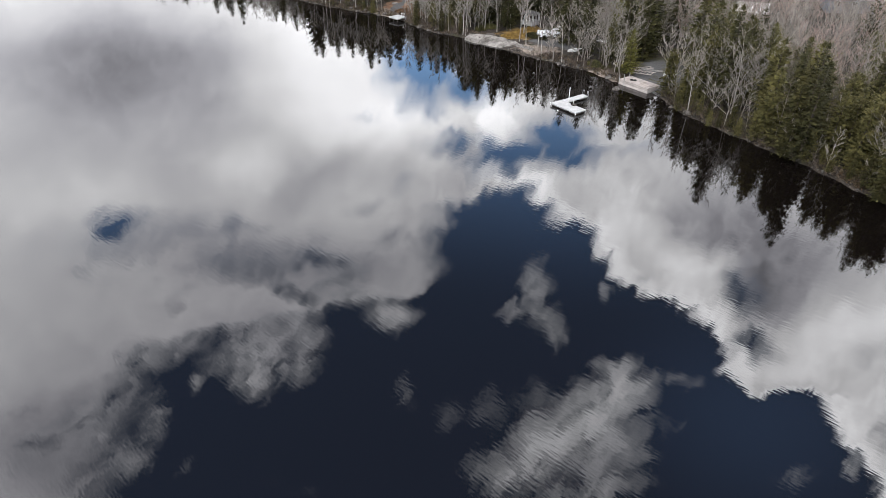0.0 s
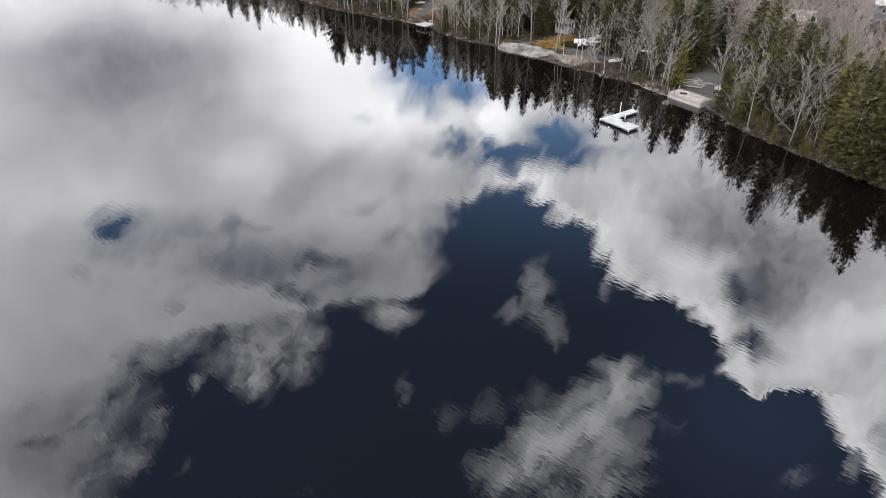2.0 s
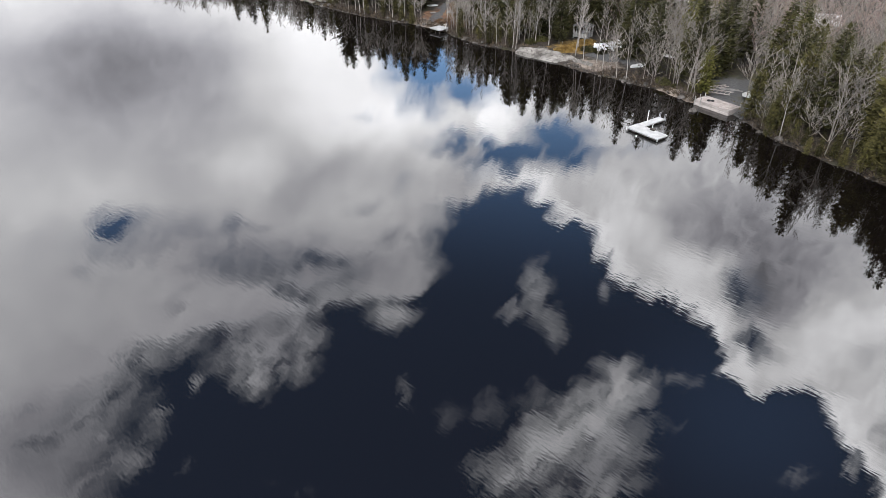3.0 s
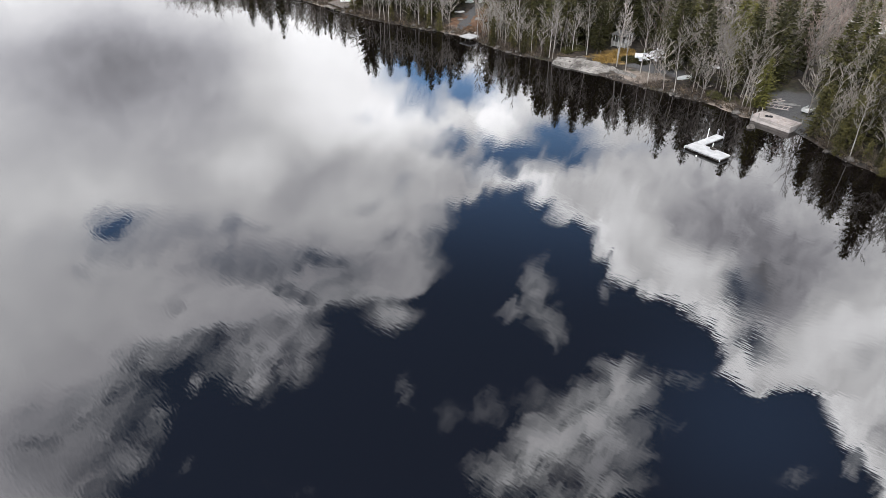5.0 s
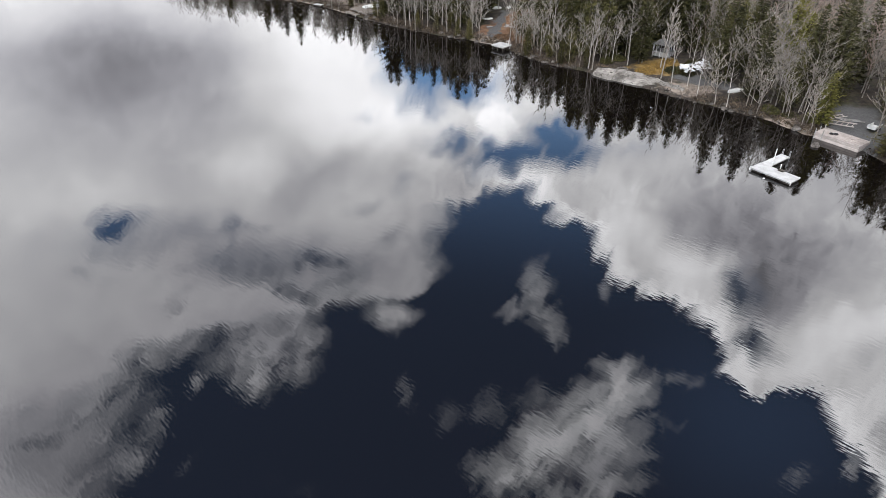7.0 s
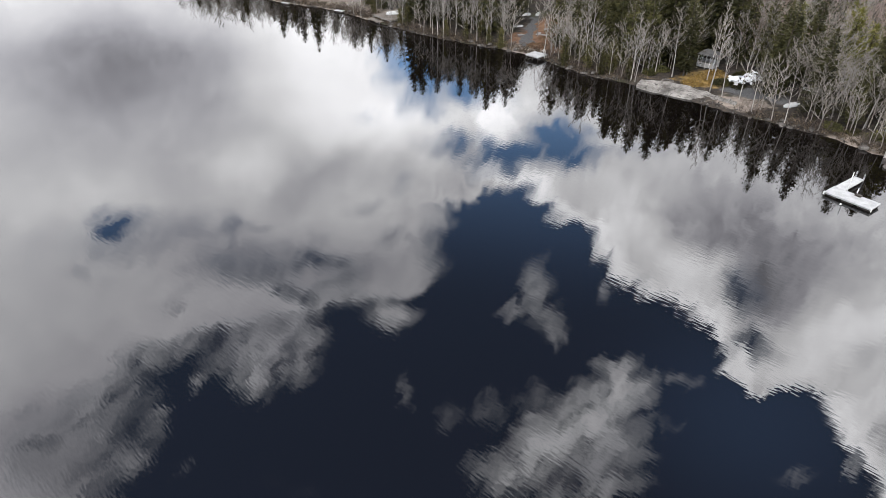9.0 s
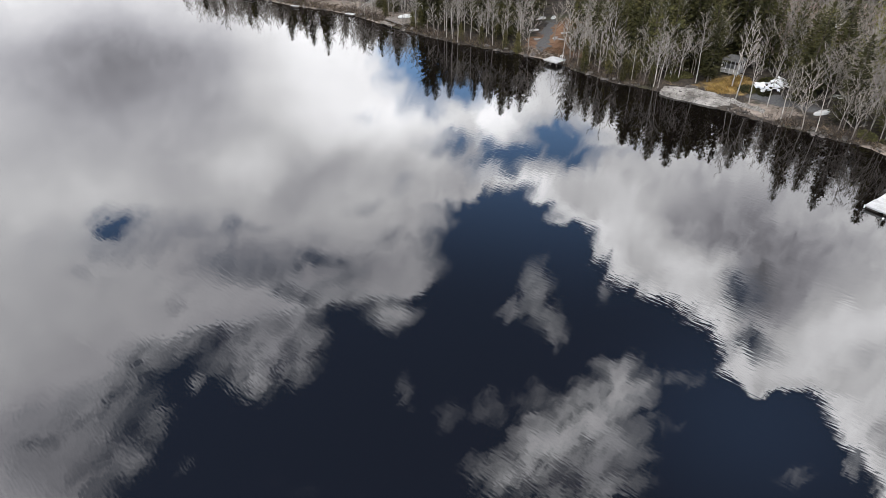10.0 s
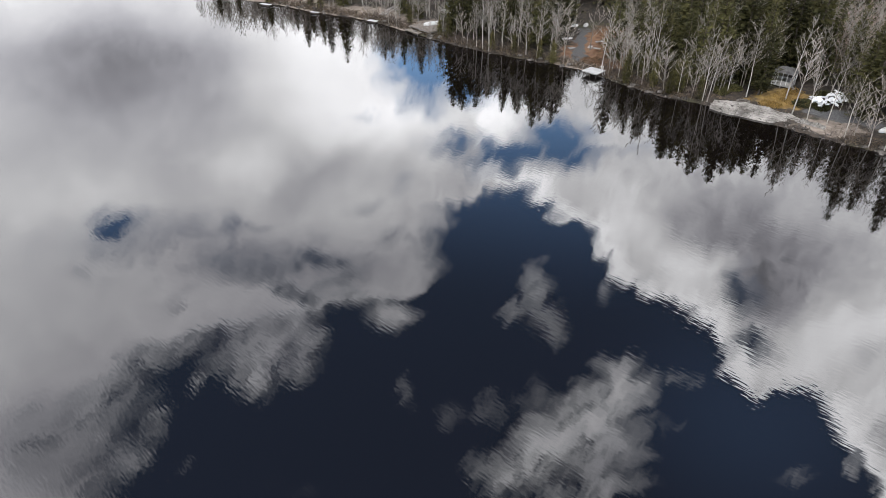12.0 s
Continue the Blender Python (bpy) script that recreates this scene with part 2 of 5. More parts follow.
# ---- materials ----
def material(name, colours, scale, rough=0.8, bump=0.0, stretch=(1, 1, 1), metal=0.0, gloss=0.2, per_object=0.0, per_piece=0.0, fine=6.0, local=True):
    """A surface of two colours mixed by broad and fine noise, at so many features a metre, with relief."""
    m = bpy.data.materials.new(name)
    m.use_nodes = True
    t = m.node_tree
    bsdf = t.nodes["Principled BSDF"]
    where = node(t, "ShaderNodeTexCoord").outputs[3] if local else node(t, "ShaderNodeNewGeometry").outputs[0]
    vec = vector_math(t, "MULTIPLY", where, stretch)
    broad_noise = fractal(t, vec, scale, 3.0)
    fine_noise = fractal(t, vec, scale * fine, 5.0, 0.65)
    fac = remap(t, maths(t, "ADD", maths(t, "MULTIPLY", broad_noise, 0.6), maths(t, "MULTIPLY", fine_noise, 0.4)), 0.34, 0.66)
    col = mix_colour(t, fac, (*colours[0], 1), (*colours[1], 1))
    if per_object or per_piece:
        info = node(t, "ShaderNodeObjectInfo").outputs[5]
        island = node(t, "ShaderNodeNewGeometry").outputs[8]
        gain = maths(t, "MULTIPLY_ADD", info, 2 * per_object, 1 - per_object)
        gain = maths(t, "MULTIPLY", gain, maths(t, "MULTIPLY_ADD", island, 2 * per_piece, 1 - per_piece))
        col = vector_math(t, "SCALE", col, gain)
    t.links.new(col, bsdf.inputs["Base Color"])
    bsdf.inputs["Roughness"].default_value = rough
    bsdf.inputs["Metallic"].default_value = metal
    bsdf.inputs["Specular IOR Level"].default_value = gloss
    if bump:
        b = node(t, "ShaderNodeBump", ((0, 0.7), (1, bump)))
        t.links.new(fine_noise, b.inputs["Height"])
        b.inputs["Distance"].default_value = bump
        t.links.new(b.outputs[0], bsdf.inputs["Normal"])
    return m


NEEDLE = material("spruce_needles", ((0.031, 0.031, 0.012), (0.106, 0.097, 0.035)), 0.6, 0.7, per_object=0.4, per_piece=0.22)
NEEDLE_PINE = material("pine_needles", ((0.10, 0.10, 0.024), (0.19, 0.172, 0.048)), 0.6, 0.7, per_object=0.2, per_piece=0.4)
NEEDLE_CEDAR = material("cedar_needles", ((0.041, 0.039, 0.014), (0.132, 0.116, 0.040)), 0.6, 0.7, per_object=0.4, per_piece=0.22)
BARK_DARK = material("dark_bark", ((0.06, 0.048, 0.04), (0.15, 0.125, 0.105)), 2.0, 0.9, 0.02, (3, 3, 0.6))
BARK_GREY = material("grey_bark", ((0.19, 0.170, 0.150), (0.38, 0.345, 0.31)), 1.2, 0.85, 0.01, (3, 3, 0.7), per_object=0.3)
BARK_PALE = material("pale_birch_bark", ((0.29, 0.265, 0.237), (0.50, 0.465, 0.425)), 1.4, 0.8, 0.01, (2, 2, 1.6), per_object=0.15)
TWIG = material("bare_twigs", ((0.21, 0.186, 0.163), (0.40, 0.362, 0.322)), 0.8, 0.9, per_object=0.25)
BRUSH = material("grey_brown_brush", ((0.060, 0.046, 0.038), (0.165, 0.135, 0.115)), 0.8, 0.9, per_object=0.3)
TWIG_RED = material("reddish_twigs", ((0.25, 0.185, 0.16), (0.45, 0.355, 0.315)), 0.8, 0.9, per_object=0.25)
DOCK_WHITE = material("bleached_dock_boards", ((0.36, 0.36, 0.355), (0.53, 0.53, 0.525)), 1.0, 0.75, 0.004, per_object=0.06)
DOCK_DARK = material("wet_float_timber", ((0.03, 0.025, 0.022), (0.08, 0.07, 0.06)), 1.5, 0.6)
CRIB_WOOD = material("weathered_tan_timber", ((0.34, 0.30, 0.275), (0.55, 0.49, 0.455)), 0.8, 0.8, 0.006, (1, 1, 3), per_object=0.12)
GREY_WOOD = material("silver_grey_timber", ((0.26, 0.25, 0.235), (0.46, 0.44, 0.42)), 1.2, 0.8, 0.005, per_object=0.12)
BROWN_WOOD = material("brown_grey_boards", ((0.13, 0.112, 0.096), (0.26, 0.23, 0.20)), 1.2, 0.85, 0.005, per_object=0.1)
DARK_WOOD = material("dark_stained_timber", ((0.05, 0.042, 0.036), (0.11, 0.095, 0.085)), 1.2, 0.8)
STEEL = material("galvanised_steel", ((0.45, 0.46, 0.47), (0.65, 0.66, 0.67)), 3.0, 0.4, metal=0.6)
WHITE_PAINT = material("chalky_white_paint", ((0.62, 0.62, 0.61), (0.82, 0.82, 0.80)), 1.5, 0.55, per_object=0.05)
SNOW = material("old_snow", ((0.72, 0.73, 0.75), (0.90, 0.90, 0.90)), 0.9, 0.6, 0.08)
STONE = material("shore_stones", ((0.04, 0.034, 0.030), (0.17, 0.155, 0.14)), 0.8, 0.85, 0.03, per_piece=0.5, per_object=0.3)
STRAW = material("ochre_dead_grass", ((0.20, 0.125, 0.035), (0.46, 0.31, 0.10)), 0.8, 0.9, per_piece=0.4)
SHINGLE = material("grey_shingles", ((0.07, 0.068, 0.066), (0.17, 0.165, 0.16)), 1.4, 0.9, 0.01)
ROOF_PALE = material("pale_metal_roof", ((0.55, 0.54, 0.53), (0.78, 0.77, 0.76)), 0.7, 0.5)
SIDING = material("blue_grey_siding", ((0.16, 0.17, 0.19), (0.30, 0.31, 0.33)), 0.9, 0.8)
HULL = material("chalky_hull", ((0.55, 0.56, 0.55), (0.78, 0.78, 0.76)), 1.0, 0.45)
RUBBER = material("black_rubber", ((0.015, 0.015, 0.016), (0.035, 0.035, 0.036)), 3.0, 0.6)
ROPE_WHITE = material("white_float_plastic", ((0.7, 0.7, 0.7), (0.82, 0.82, 0.82)), 3.0, 0.4)
UNDERGROWTH = material("dead_undergrowth", ((0.045, 0.034, 0.024), (0.13, 0.10, 0.07)), 0.8, 0.9, per_piece=0.5)
RUST_BRUSH = material("brown_bracken", ((0.10, 0.06, 0.035), (0.24, 0.15, 0.085)), 0.8, 0.9, per_piece=0.4)

def ledge_material():
    """Granite split along its layers: pale tops, dark cracks that run with the shore, lichen and water stains."""
    m = material("layered_granite", ((0.10, 0.092, 0.082), (0.34, 0.318, 0.29)), 0.45, 0.85, 0.05, fine=9.0)
    t = m.node_tree
    bsdf = t.nodes["Principled BSDF"]
    p = node(t, "ShaderNodeTexCoord").outputs[3]
    bend = vector_math(t, "SCALE", vector_math(t, "SUBTRACT", fractal(t, p, 0.5, 4.0, 0.6, True), (0.5, 0.5, 0.5)), 1.8)
    q = vector_math(t, "ADD", p, bend)
    across, along = vector_math(t, "DOT_PRODUCT", q, (0.64, 0.768, 0.3)), vector_math(t, "DOT_PRODUCT", q, (0.768, -0.64, 0.0))
    lines = None
    for axis, pitch, thin in ((across, 0.55, 0.10), (along, 2.3, 0.03), (across, 1.5, 0.06)):
        f = maths(t, "ABSOLUTE", maths(t, "SUBTRACT", maths(t, "FRACT", maths(t, "DIVIDE", axis, pitch)), 0.5))
        line = remap(t, f, 0.5 - thin, 0.5)
        lines = line if lines is None else maths(t, "MAXIMUM", lines, line)
    broken = maths(t, "MULTIPLY", lines, remap(t, fractal(t, p, 1.1, 3.0), 0.40, 0.56))
    paint = bsdf.inputs["Base Color"].links[0].from_socket
    t.links.new(mix_colour(t, broken, paint, (0.035, 0.030, 0.026, 1)), bsdf.inputs["Base Color"])
    return m


LEDGE = ledge_material()

GLASS = bpy.data.materials.new("window_glass")
GLASS.use_nodes = True
GLASS.node_tree.nodes["Principled BSDF"].inputs["Base Color"].default_value = (0.02, 0.025, 0.03, 1)
GLASS.node_tree.nodes["Principled BSDF"].inputs["Roughness"].default_value = 0.05

# Peat-dark lake water: mirror-like, with faint wind ripples in drifting bands
WATER = bpy.data.materials.new("peat_dark_water")
WATER.use_nodes = True
t_w = WATER.node_tree
b_w = t_w.nodes["Principled BSDF"]
here = node(t_w, "ShaderNodeNewGeometry").outputs[0]
b_w.inputs["Base Color"].default_value = (0.0035, 0.0026, 0.0024, 1)
b_w.inputs["Roughness"].default_value = WATER_ROUGH
b_w.inputs["IOR"].default_value = WATER_IOR
crests = node(t_w, "ShaderNodeMapping")
crests.vector_type = "TEXTURE"
t_w.links.new(here, crests.inputs[0])
crests.inputs[2].default_value, crests.inputs[3].default_value = (0, 0, radians(-44)), (3.6, 1.0, 1.0)
swell = maths(t_w, "MULTIPLY_ADD", fractal(t_w, crests.outputs[0], 5.6, 0.0, 0.5), 0.45, fractal(t_w, crests.outputs[0], 2.7, 1.0, 0.5))
gust = remap(t_w, fractal(t_w, vector_math(t_w, "MULTIPLY", here, (0.6, 1.0, 1.0)), 0.045, 3.0), 0.38, 0.66, 0.25, 1.0)
fall = node(t_w, "ShaderNodeBump")
fall.inputs["Strength"].default_value = 1.0
fall.inputs["Distance"].default_value = RIPPLE
t_w.links.new(maths(t_w, "MULTIPLY", swell, gust), fall.inputs["Height"])
t_w.links.new(fall.outputs[0], b_w.inputs["Normal"])


def ground_material():
    """Forest floor of needles and leaf litter, with gravel, bracken and worn soil where people use the bank."""
    m = bpy.data.materials.new("forest_floor")
    m.use_nodes = True
    t = m.node_tree
    bsdf = t.nodes["Principled BSDF"]
    p = node(t, "ShaderNodeNewGeometry").outputs[0]
    n1, n2, n3 = fractal(t, p, 0.12, 4.0), fractal(t, p, 0.9, 5.0, 0.65), fractal(t, p, 5.0, 4.0, 0.7)
    col = mix_colour(t, remap(t, n2, 0.35, 0.65), (0.016, 0.013, 0.010, 1), (0.060, 0.046, 0.034, 1))
    col = mix_colour(t, remap(t, n1, 0.52, 0.68, 0, 0.7), col, (0.055, 0.055, 0.024, 1))
    warped = vector_math(t, "ADD", p, vector_math(t, "SCALE", vector_math(t, "SUBTRACT", fractal(t, p, 0.35, 3.0, 0.5, True), (0.5, 0.5, 0.5)), 7.0))

    def patch(x, y, rx, ry, turn):
        mp = node(t, "ShaderNodeMapping")
        mp.vector_type = "TEXTURE"
        t.links.new(warped, mp.inputs[0])
        mp.inputs[1].default_value, mp.inputs[2].default_value, mp.inputs[3].default_value = (x, y, 0), (0, 0, radians(turn)), (rx, ry, 1)
        return remap(t, vector_math(t, "LENGTH", vector_math(t, "MULTIPLY", mp.outputs[0], (1, 1, 0)), (0, 0, 0)), 1.15, 0.8)

    gravel = mix_colour(t, remap(t, n3, 0.3, 0.7), (0.06, 0.06, 0.063, 1), (0.14, 0.138, 0.136, 1))
    rust = mix_colour(t, remap(t, n2, 0.3, 0.7), (0.12, 0.06, 0.032, 1), (0.26, 0.15, 0.085, 1))
    soil = mix_colour(t, remap(t, n2, 0.3, 0.7), (0.14, 0.112, 0.090, 1), (0.30, 0.25, 0.205, 1))
    ochre = mix_colour(t, remap(t, n2, 0.3, 0.7), (0.17, 0.105, 0.035, 1), (0.36, 0.24, 0.08, 1))
    for surface, places in ((rust, ((-5.6, 173.4, 7, 14, -18), (-13.5, 171.0, 2.2, 6, -18))),
                            (soil, ((-13.4, 164.8, 3, 5, 40), (-46.5, 194.0, 7, 6, -40), (-57.0, 206.0, 12, 5, -38), (-74.0, 216.0, 16, 5, -33), (-92.0, 227.0, 14, 5, -28), (30.8, 115.9, 4, 3, -40), (19.5, 132.2, 5, 3.2, -40))),
                            (gravel, ((40.1, 114.9, 4.5, 9, -30), (-10.3, 176.3, 1.3, 12, -16), (23.6, 136.0, 5, 3, -35))),
                            (ochre, ((17.5, 143.7, 5, 4, 20),))):
        for place in places:
            col = mix_colour(t, patch(*place), col, surface)
    t.links.new(col, bsdf.inputs["Base Color"])
    bsdf.inputs["Roughness"].default_value = 0.95
    b = node(t, "ShaderNodeBump")
    b.inputs["Distance"].default_value = 0.12
    t.links.new(maths(t, "ADD", n2, maths(t, "MULTIPLY", n3, 0.4)), b.inputs["Height"])
    t.links.new(b.outputs[0], bsdf.inputs["Normal"])
    return m


GROUND = ground_material()


# ---- mesh helpers ----
def mesh_of(name, verts, faces, mat, smooth=False):
    me = bpy.data.meshes.new(name)
    me.from_pydata([tuple(v) for v in verts], [], faces)
    me.materials.append(mat)
    if smooth:
        me.shade_smooth()
    me.update()
    return me


def part(name, bm, mat, parent=None, label=""):
    """Links a bmesh, or a ready mesh, as one object under a thing or a part."""
    if isinstance(bm, bpy.types.Mesh):
        me = bm
    else:
        me = bpy.data.meshes.new(name)
        bm.to_mesh(me)
        bm.free()
        me.materials.append(mat)
    ob = new(name, me)
    if parent is not None:
        ob.parent = parent
    if label:
        ob["label"] = label
    return ob


def box(bm, size, m, bevel=0.0):
    """A box of that size, centred on the pose m."""
    made = bmesh.ops.create_cube(bm, size=1.0, matrix=m @ Matrix.Diagonal((*size, 1)))
    if bevel:
        edges = list({e for v in made["verts"] for e in v.link_edges})
        bmesh.ops.bevel(bm, geom=edges, offset=bevel, segments=1, affect="EDGES", clamp_overlap=True)
    return bm


def boxed(size, m, bevel=0.0):
    return box(bmesh.new(), size, m, bevel)


def rod(bm, a, b, r0, r1=None, sides=8):
    """A round bar from a to b."""
    a, b = Vector(a), Vector(b)
    d = b - a
    bmesh.ops.create_cone(bm, cap_ends=True, segments=sides, radius1=r0, radius2=r0 if r1 is None else r1, depth=d.length,
                          matrix=Matrix.Translation((a + b) / 2) @ d.to_track_quat("Z", "Y").to_matrix().to_4x4())
    return bm


def bar(a, b, r0, r1=None, sides=8):
    return rod(bmesh.new(), a, b, r0, r1, sides)


def thing(name, m, label, category, group=""):
    ob = new(name)
    ob.empty_display_size = 0.3
    ob.matrix_world = m
    return tagged(ob, label, category, group)


# ---- the lake's shore ----
SHORE = [(246.6, -252.6), (121.2, -70.3), (80.1, 6.5), (63.7, 46.8), (54.0, 67.9), (50.6, 76.5), (47.1, 82.3), (43.4, 89.0), (38.8, 97.7), (37.7, 104.6),
         (37.0, 107.6), (34.2, 111.6), (31.4, 113.4), (28.4, 118.4), (23.0, 124.1), (17.5, 129.3), (14.0, 133.2), (10.1, 138.0), (6.4, 142.0), (1.2, 145.8), (-3.7, 149.9),
         (-7.4, 154.9), (-11.1, 161.0), (-16.0, 164.8), (-25.7, 170.9), (-31.8, 175.2), (-37.3, 180.2), (-43.5, 186.4), (-50.3, 193.8),
         (-59.2, 202.3), (-71.4, 209.5), (-86.9, 220.5), (-95.5, 224.5), (-138.7, 244.5), (-246.6, 284.8), (-534.2, 399.9)]


def spline(points, steps):
    """A smooth line through the points."""
    pts = [Vector(p) for p in points]
    out = []
    for i in range(len(pts) - 1):
        p0, p1, p2, p3 = pts[max(i - 1, 0)], pts[i], pts[i + 1], pts[min(i + 2, len(pts) - 1)]
        for k in range(steps):
            u = k / steps
            out.append(0.5 * (2 * p1 + (p2 - p0) * u + (2 * p0 - 5 * p1 + 4 * p2 - p3) * u * u + (3 * p1 - p0 - 3 * p2 + p3) * u ** 3))
    out.append(pts[-1])
    return out


SHORE_LINE = np.array([tuple(v) for v in spline(SHORE, 5)])
SEG_A, SEG_D = SHORE_LINE[:-1], SHORE_LINE[1:] - SHORE_LINE[:-1]
SEG_L2 = (SEG_D ** 2).sum(1)
SEG_S = np.concatenate([[0], np.cumsum(np.sqrt(SEG_L2))])


def inland(xy):
    """Metres inland (negative: out on the lake) of each point, and how far along the shore."""
    xy = np.atleast_2d(np.asarray(xy, float))
    best = np.full(len(xy), 1e9)
    sign, along = np.ones(len(xy)), np.zeros(len(xy))
    for a, d, l2, s in zip(SEG_A, SEG_D, SEG_L2, SEG_S):
        r = xy - a
        u = np.clip((r @ d) / l2, 0, 1)
        off = r - u[:, None] * d
        dist = np.hypot(off[:, 0], off[:, 1])
        near = dist < best
        best = np.where(near, dist, best)
        side = np.where(d[0] * r[:, 1] - d[1] * r[:, 0] < 0, 1.0, -1.0)
        sign, along = np.where(near, side, sign), np.where(near, s + u * math.sqrt(l2), along)
    return best * sign, along


def heights(xy):
    xy = np.atleast_2d(np.asarray(xy, float))
    d, _ = inland(xy)
    rough = np.array([noise.noise((x * 0.11, y * 0.11, 3.0)) * 0.35 + noise.noise((x * 0.5, y * 0.5, 7.0)) * 0.10 for x, y in xy])
    wobble = np.array([noise.noise((x * 0.28, y * 0.28, 11.0)) * 0.9 + noise.noise((x * 0.9, y * 0.9, 5.0)) * 0.35 for x, y in xy])
    e = d + wobble * np.exp(-np.abs(d) / 6)
    land = 0.62 * (1 - np.exp(-np.maximum(e, 0) / 0.9)) + 0.045 * np.maximum(e, 0) * np.minimum(1, np.maximum(e, 0) / 20) + rough * np.minimum(1, np.maximum(e, 0) / 4)
    land = np.minimum(land, 14 + rough)
    bed = -np.minimum(0.30 * np.maximum(-e, 0), 6)
    far = np.hypot(xy[:, 0], xy[:, 1])
    rim = np.clip((far - 1100) / 300, 0, 1)
    z = np.where(e > 0, land, bed)
    return z * (1 - rim) + rim * (3 + rough * 4)


def height_at(x, y):
    return float(heights([(x, y)])[0])


def grid_line(lo, hi, step, reach):
    inner = list(np.arange(lo, hi + step / 2, step))
    out, gap = [], step
    x = hi
    while x < reach:
        gap *= 1.35
        x += gap
        out.append(x)
    low, gap, x = [], step, lo
    while x > -reach:
        gap *= 1.35
        x -= gap
        low.append(x)
    return low[::-1] + inner + out


def build_ground():
    xs, ys = grid_line(-120, 130, 1.5, 4200), grid_line(30, 290, 1.5, 4200)
    xy = np.array([(x, y) for y in ys for x in xs])
    z = heights(xy)
    nx = len(xs)
    faces = [(j * nx + i, j * nx + i + 1, (j + 1) * nx + i + 1, (j + 1) * nx + i) for j in range(len(ys) - 1) for i in range(nx - 1)]
    me = mesh_of("ground", np.column_stack([xy, z]), faces, GROUND, True)
    return tagged(new("ground", me), "brown leaf-littered forest floor sloping down to the lake", "ground", kind="structure")


build_ground()
ring = [(1350 * math.cos(2 * math.pi * k / 64), 1350 * math.sin(2 * math.pi * k / 64), 0.0) for k in range(64)]
water = tagged(new("water", mesh_of("water", ring, [tuple(range(64))], WATER)),
               "calm peat-dark lake mirroring broken clouds and the wooded bank", "water", kind="structure")


# ---- trees ----
def tube(verts, faces, path, radii, sides):
    """Adds a tapered tube along a path; a last radius of 0 closes it to a point."""
    base = len(verts)
    for k, (p, r) in enumerate(zip(path, radii)):
        d = (path[min(k + 1, len(path) - 1)] - path[max(k - 1, 0)]).normalized()
        u = d.orthogonal().normalized()
        v = d.cross(u)
        if k == len(path) - 1 and r == 0:
            verts.append(p)
            break
        for s in range(sides):
            a = 2 * math.pi * s / sides
            verts.append(p + u * (r * math.cos(a)) + v * (r * math.sin(a)))
    for k in range(len(path) - 1):
        a = base + k * sides
        b = a + sides
        if k == len(path) - 2 and radii[-1] == 0:
            faces.extend((a + s, a + (s + 1) % sides, b) for s in range(sides))
        else:
            faces.extend((a + s, a + (s + 1) % sides, b + (s + 1) % sides, b + s) for s in range(sides))


def bent(rng, start, way, length, steps, wander, lift=0.0):
    path, d = [start.copy()], way.normalized()
    for _ in range(steps):
        d = (d + Vector((rng.uniform(-1, 1), rng.uniform(-1, 1), rng.uniform(-1, 1))) * wander + Vector((0, 0, lift))).normalized()
        path.append(path[-1] + d * (length / steps))
    return path


def along_path(path, u):
    f = u * (len(path) - 1)
    i = min(int(f), len(path) - 2)
    return path[i].lerp(path[i + 1], f - i), (path[i + 1] - path[i]).normalized()


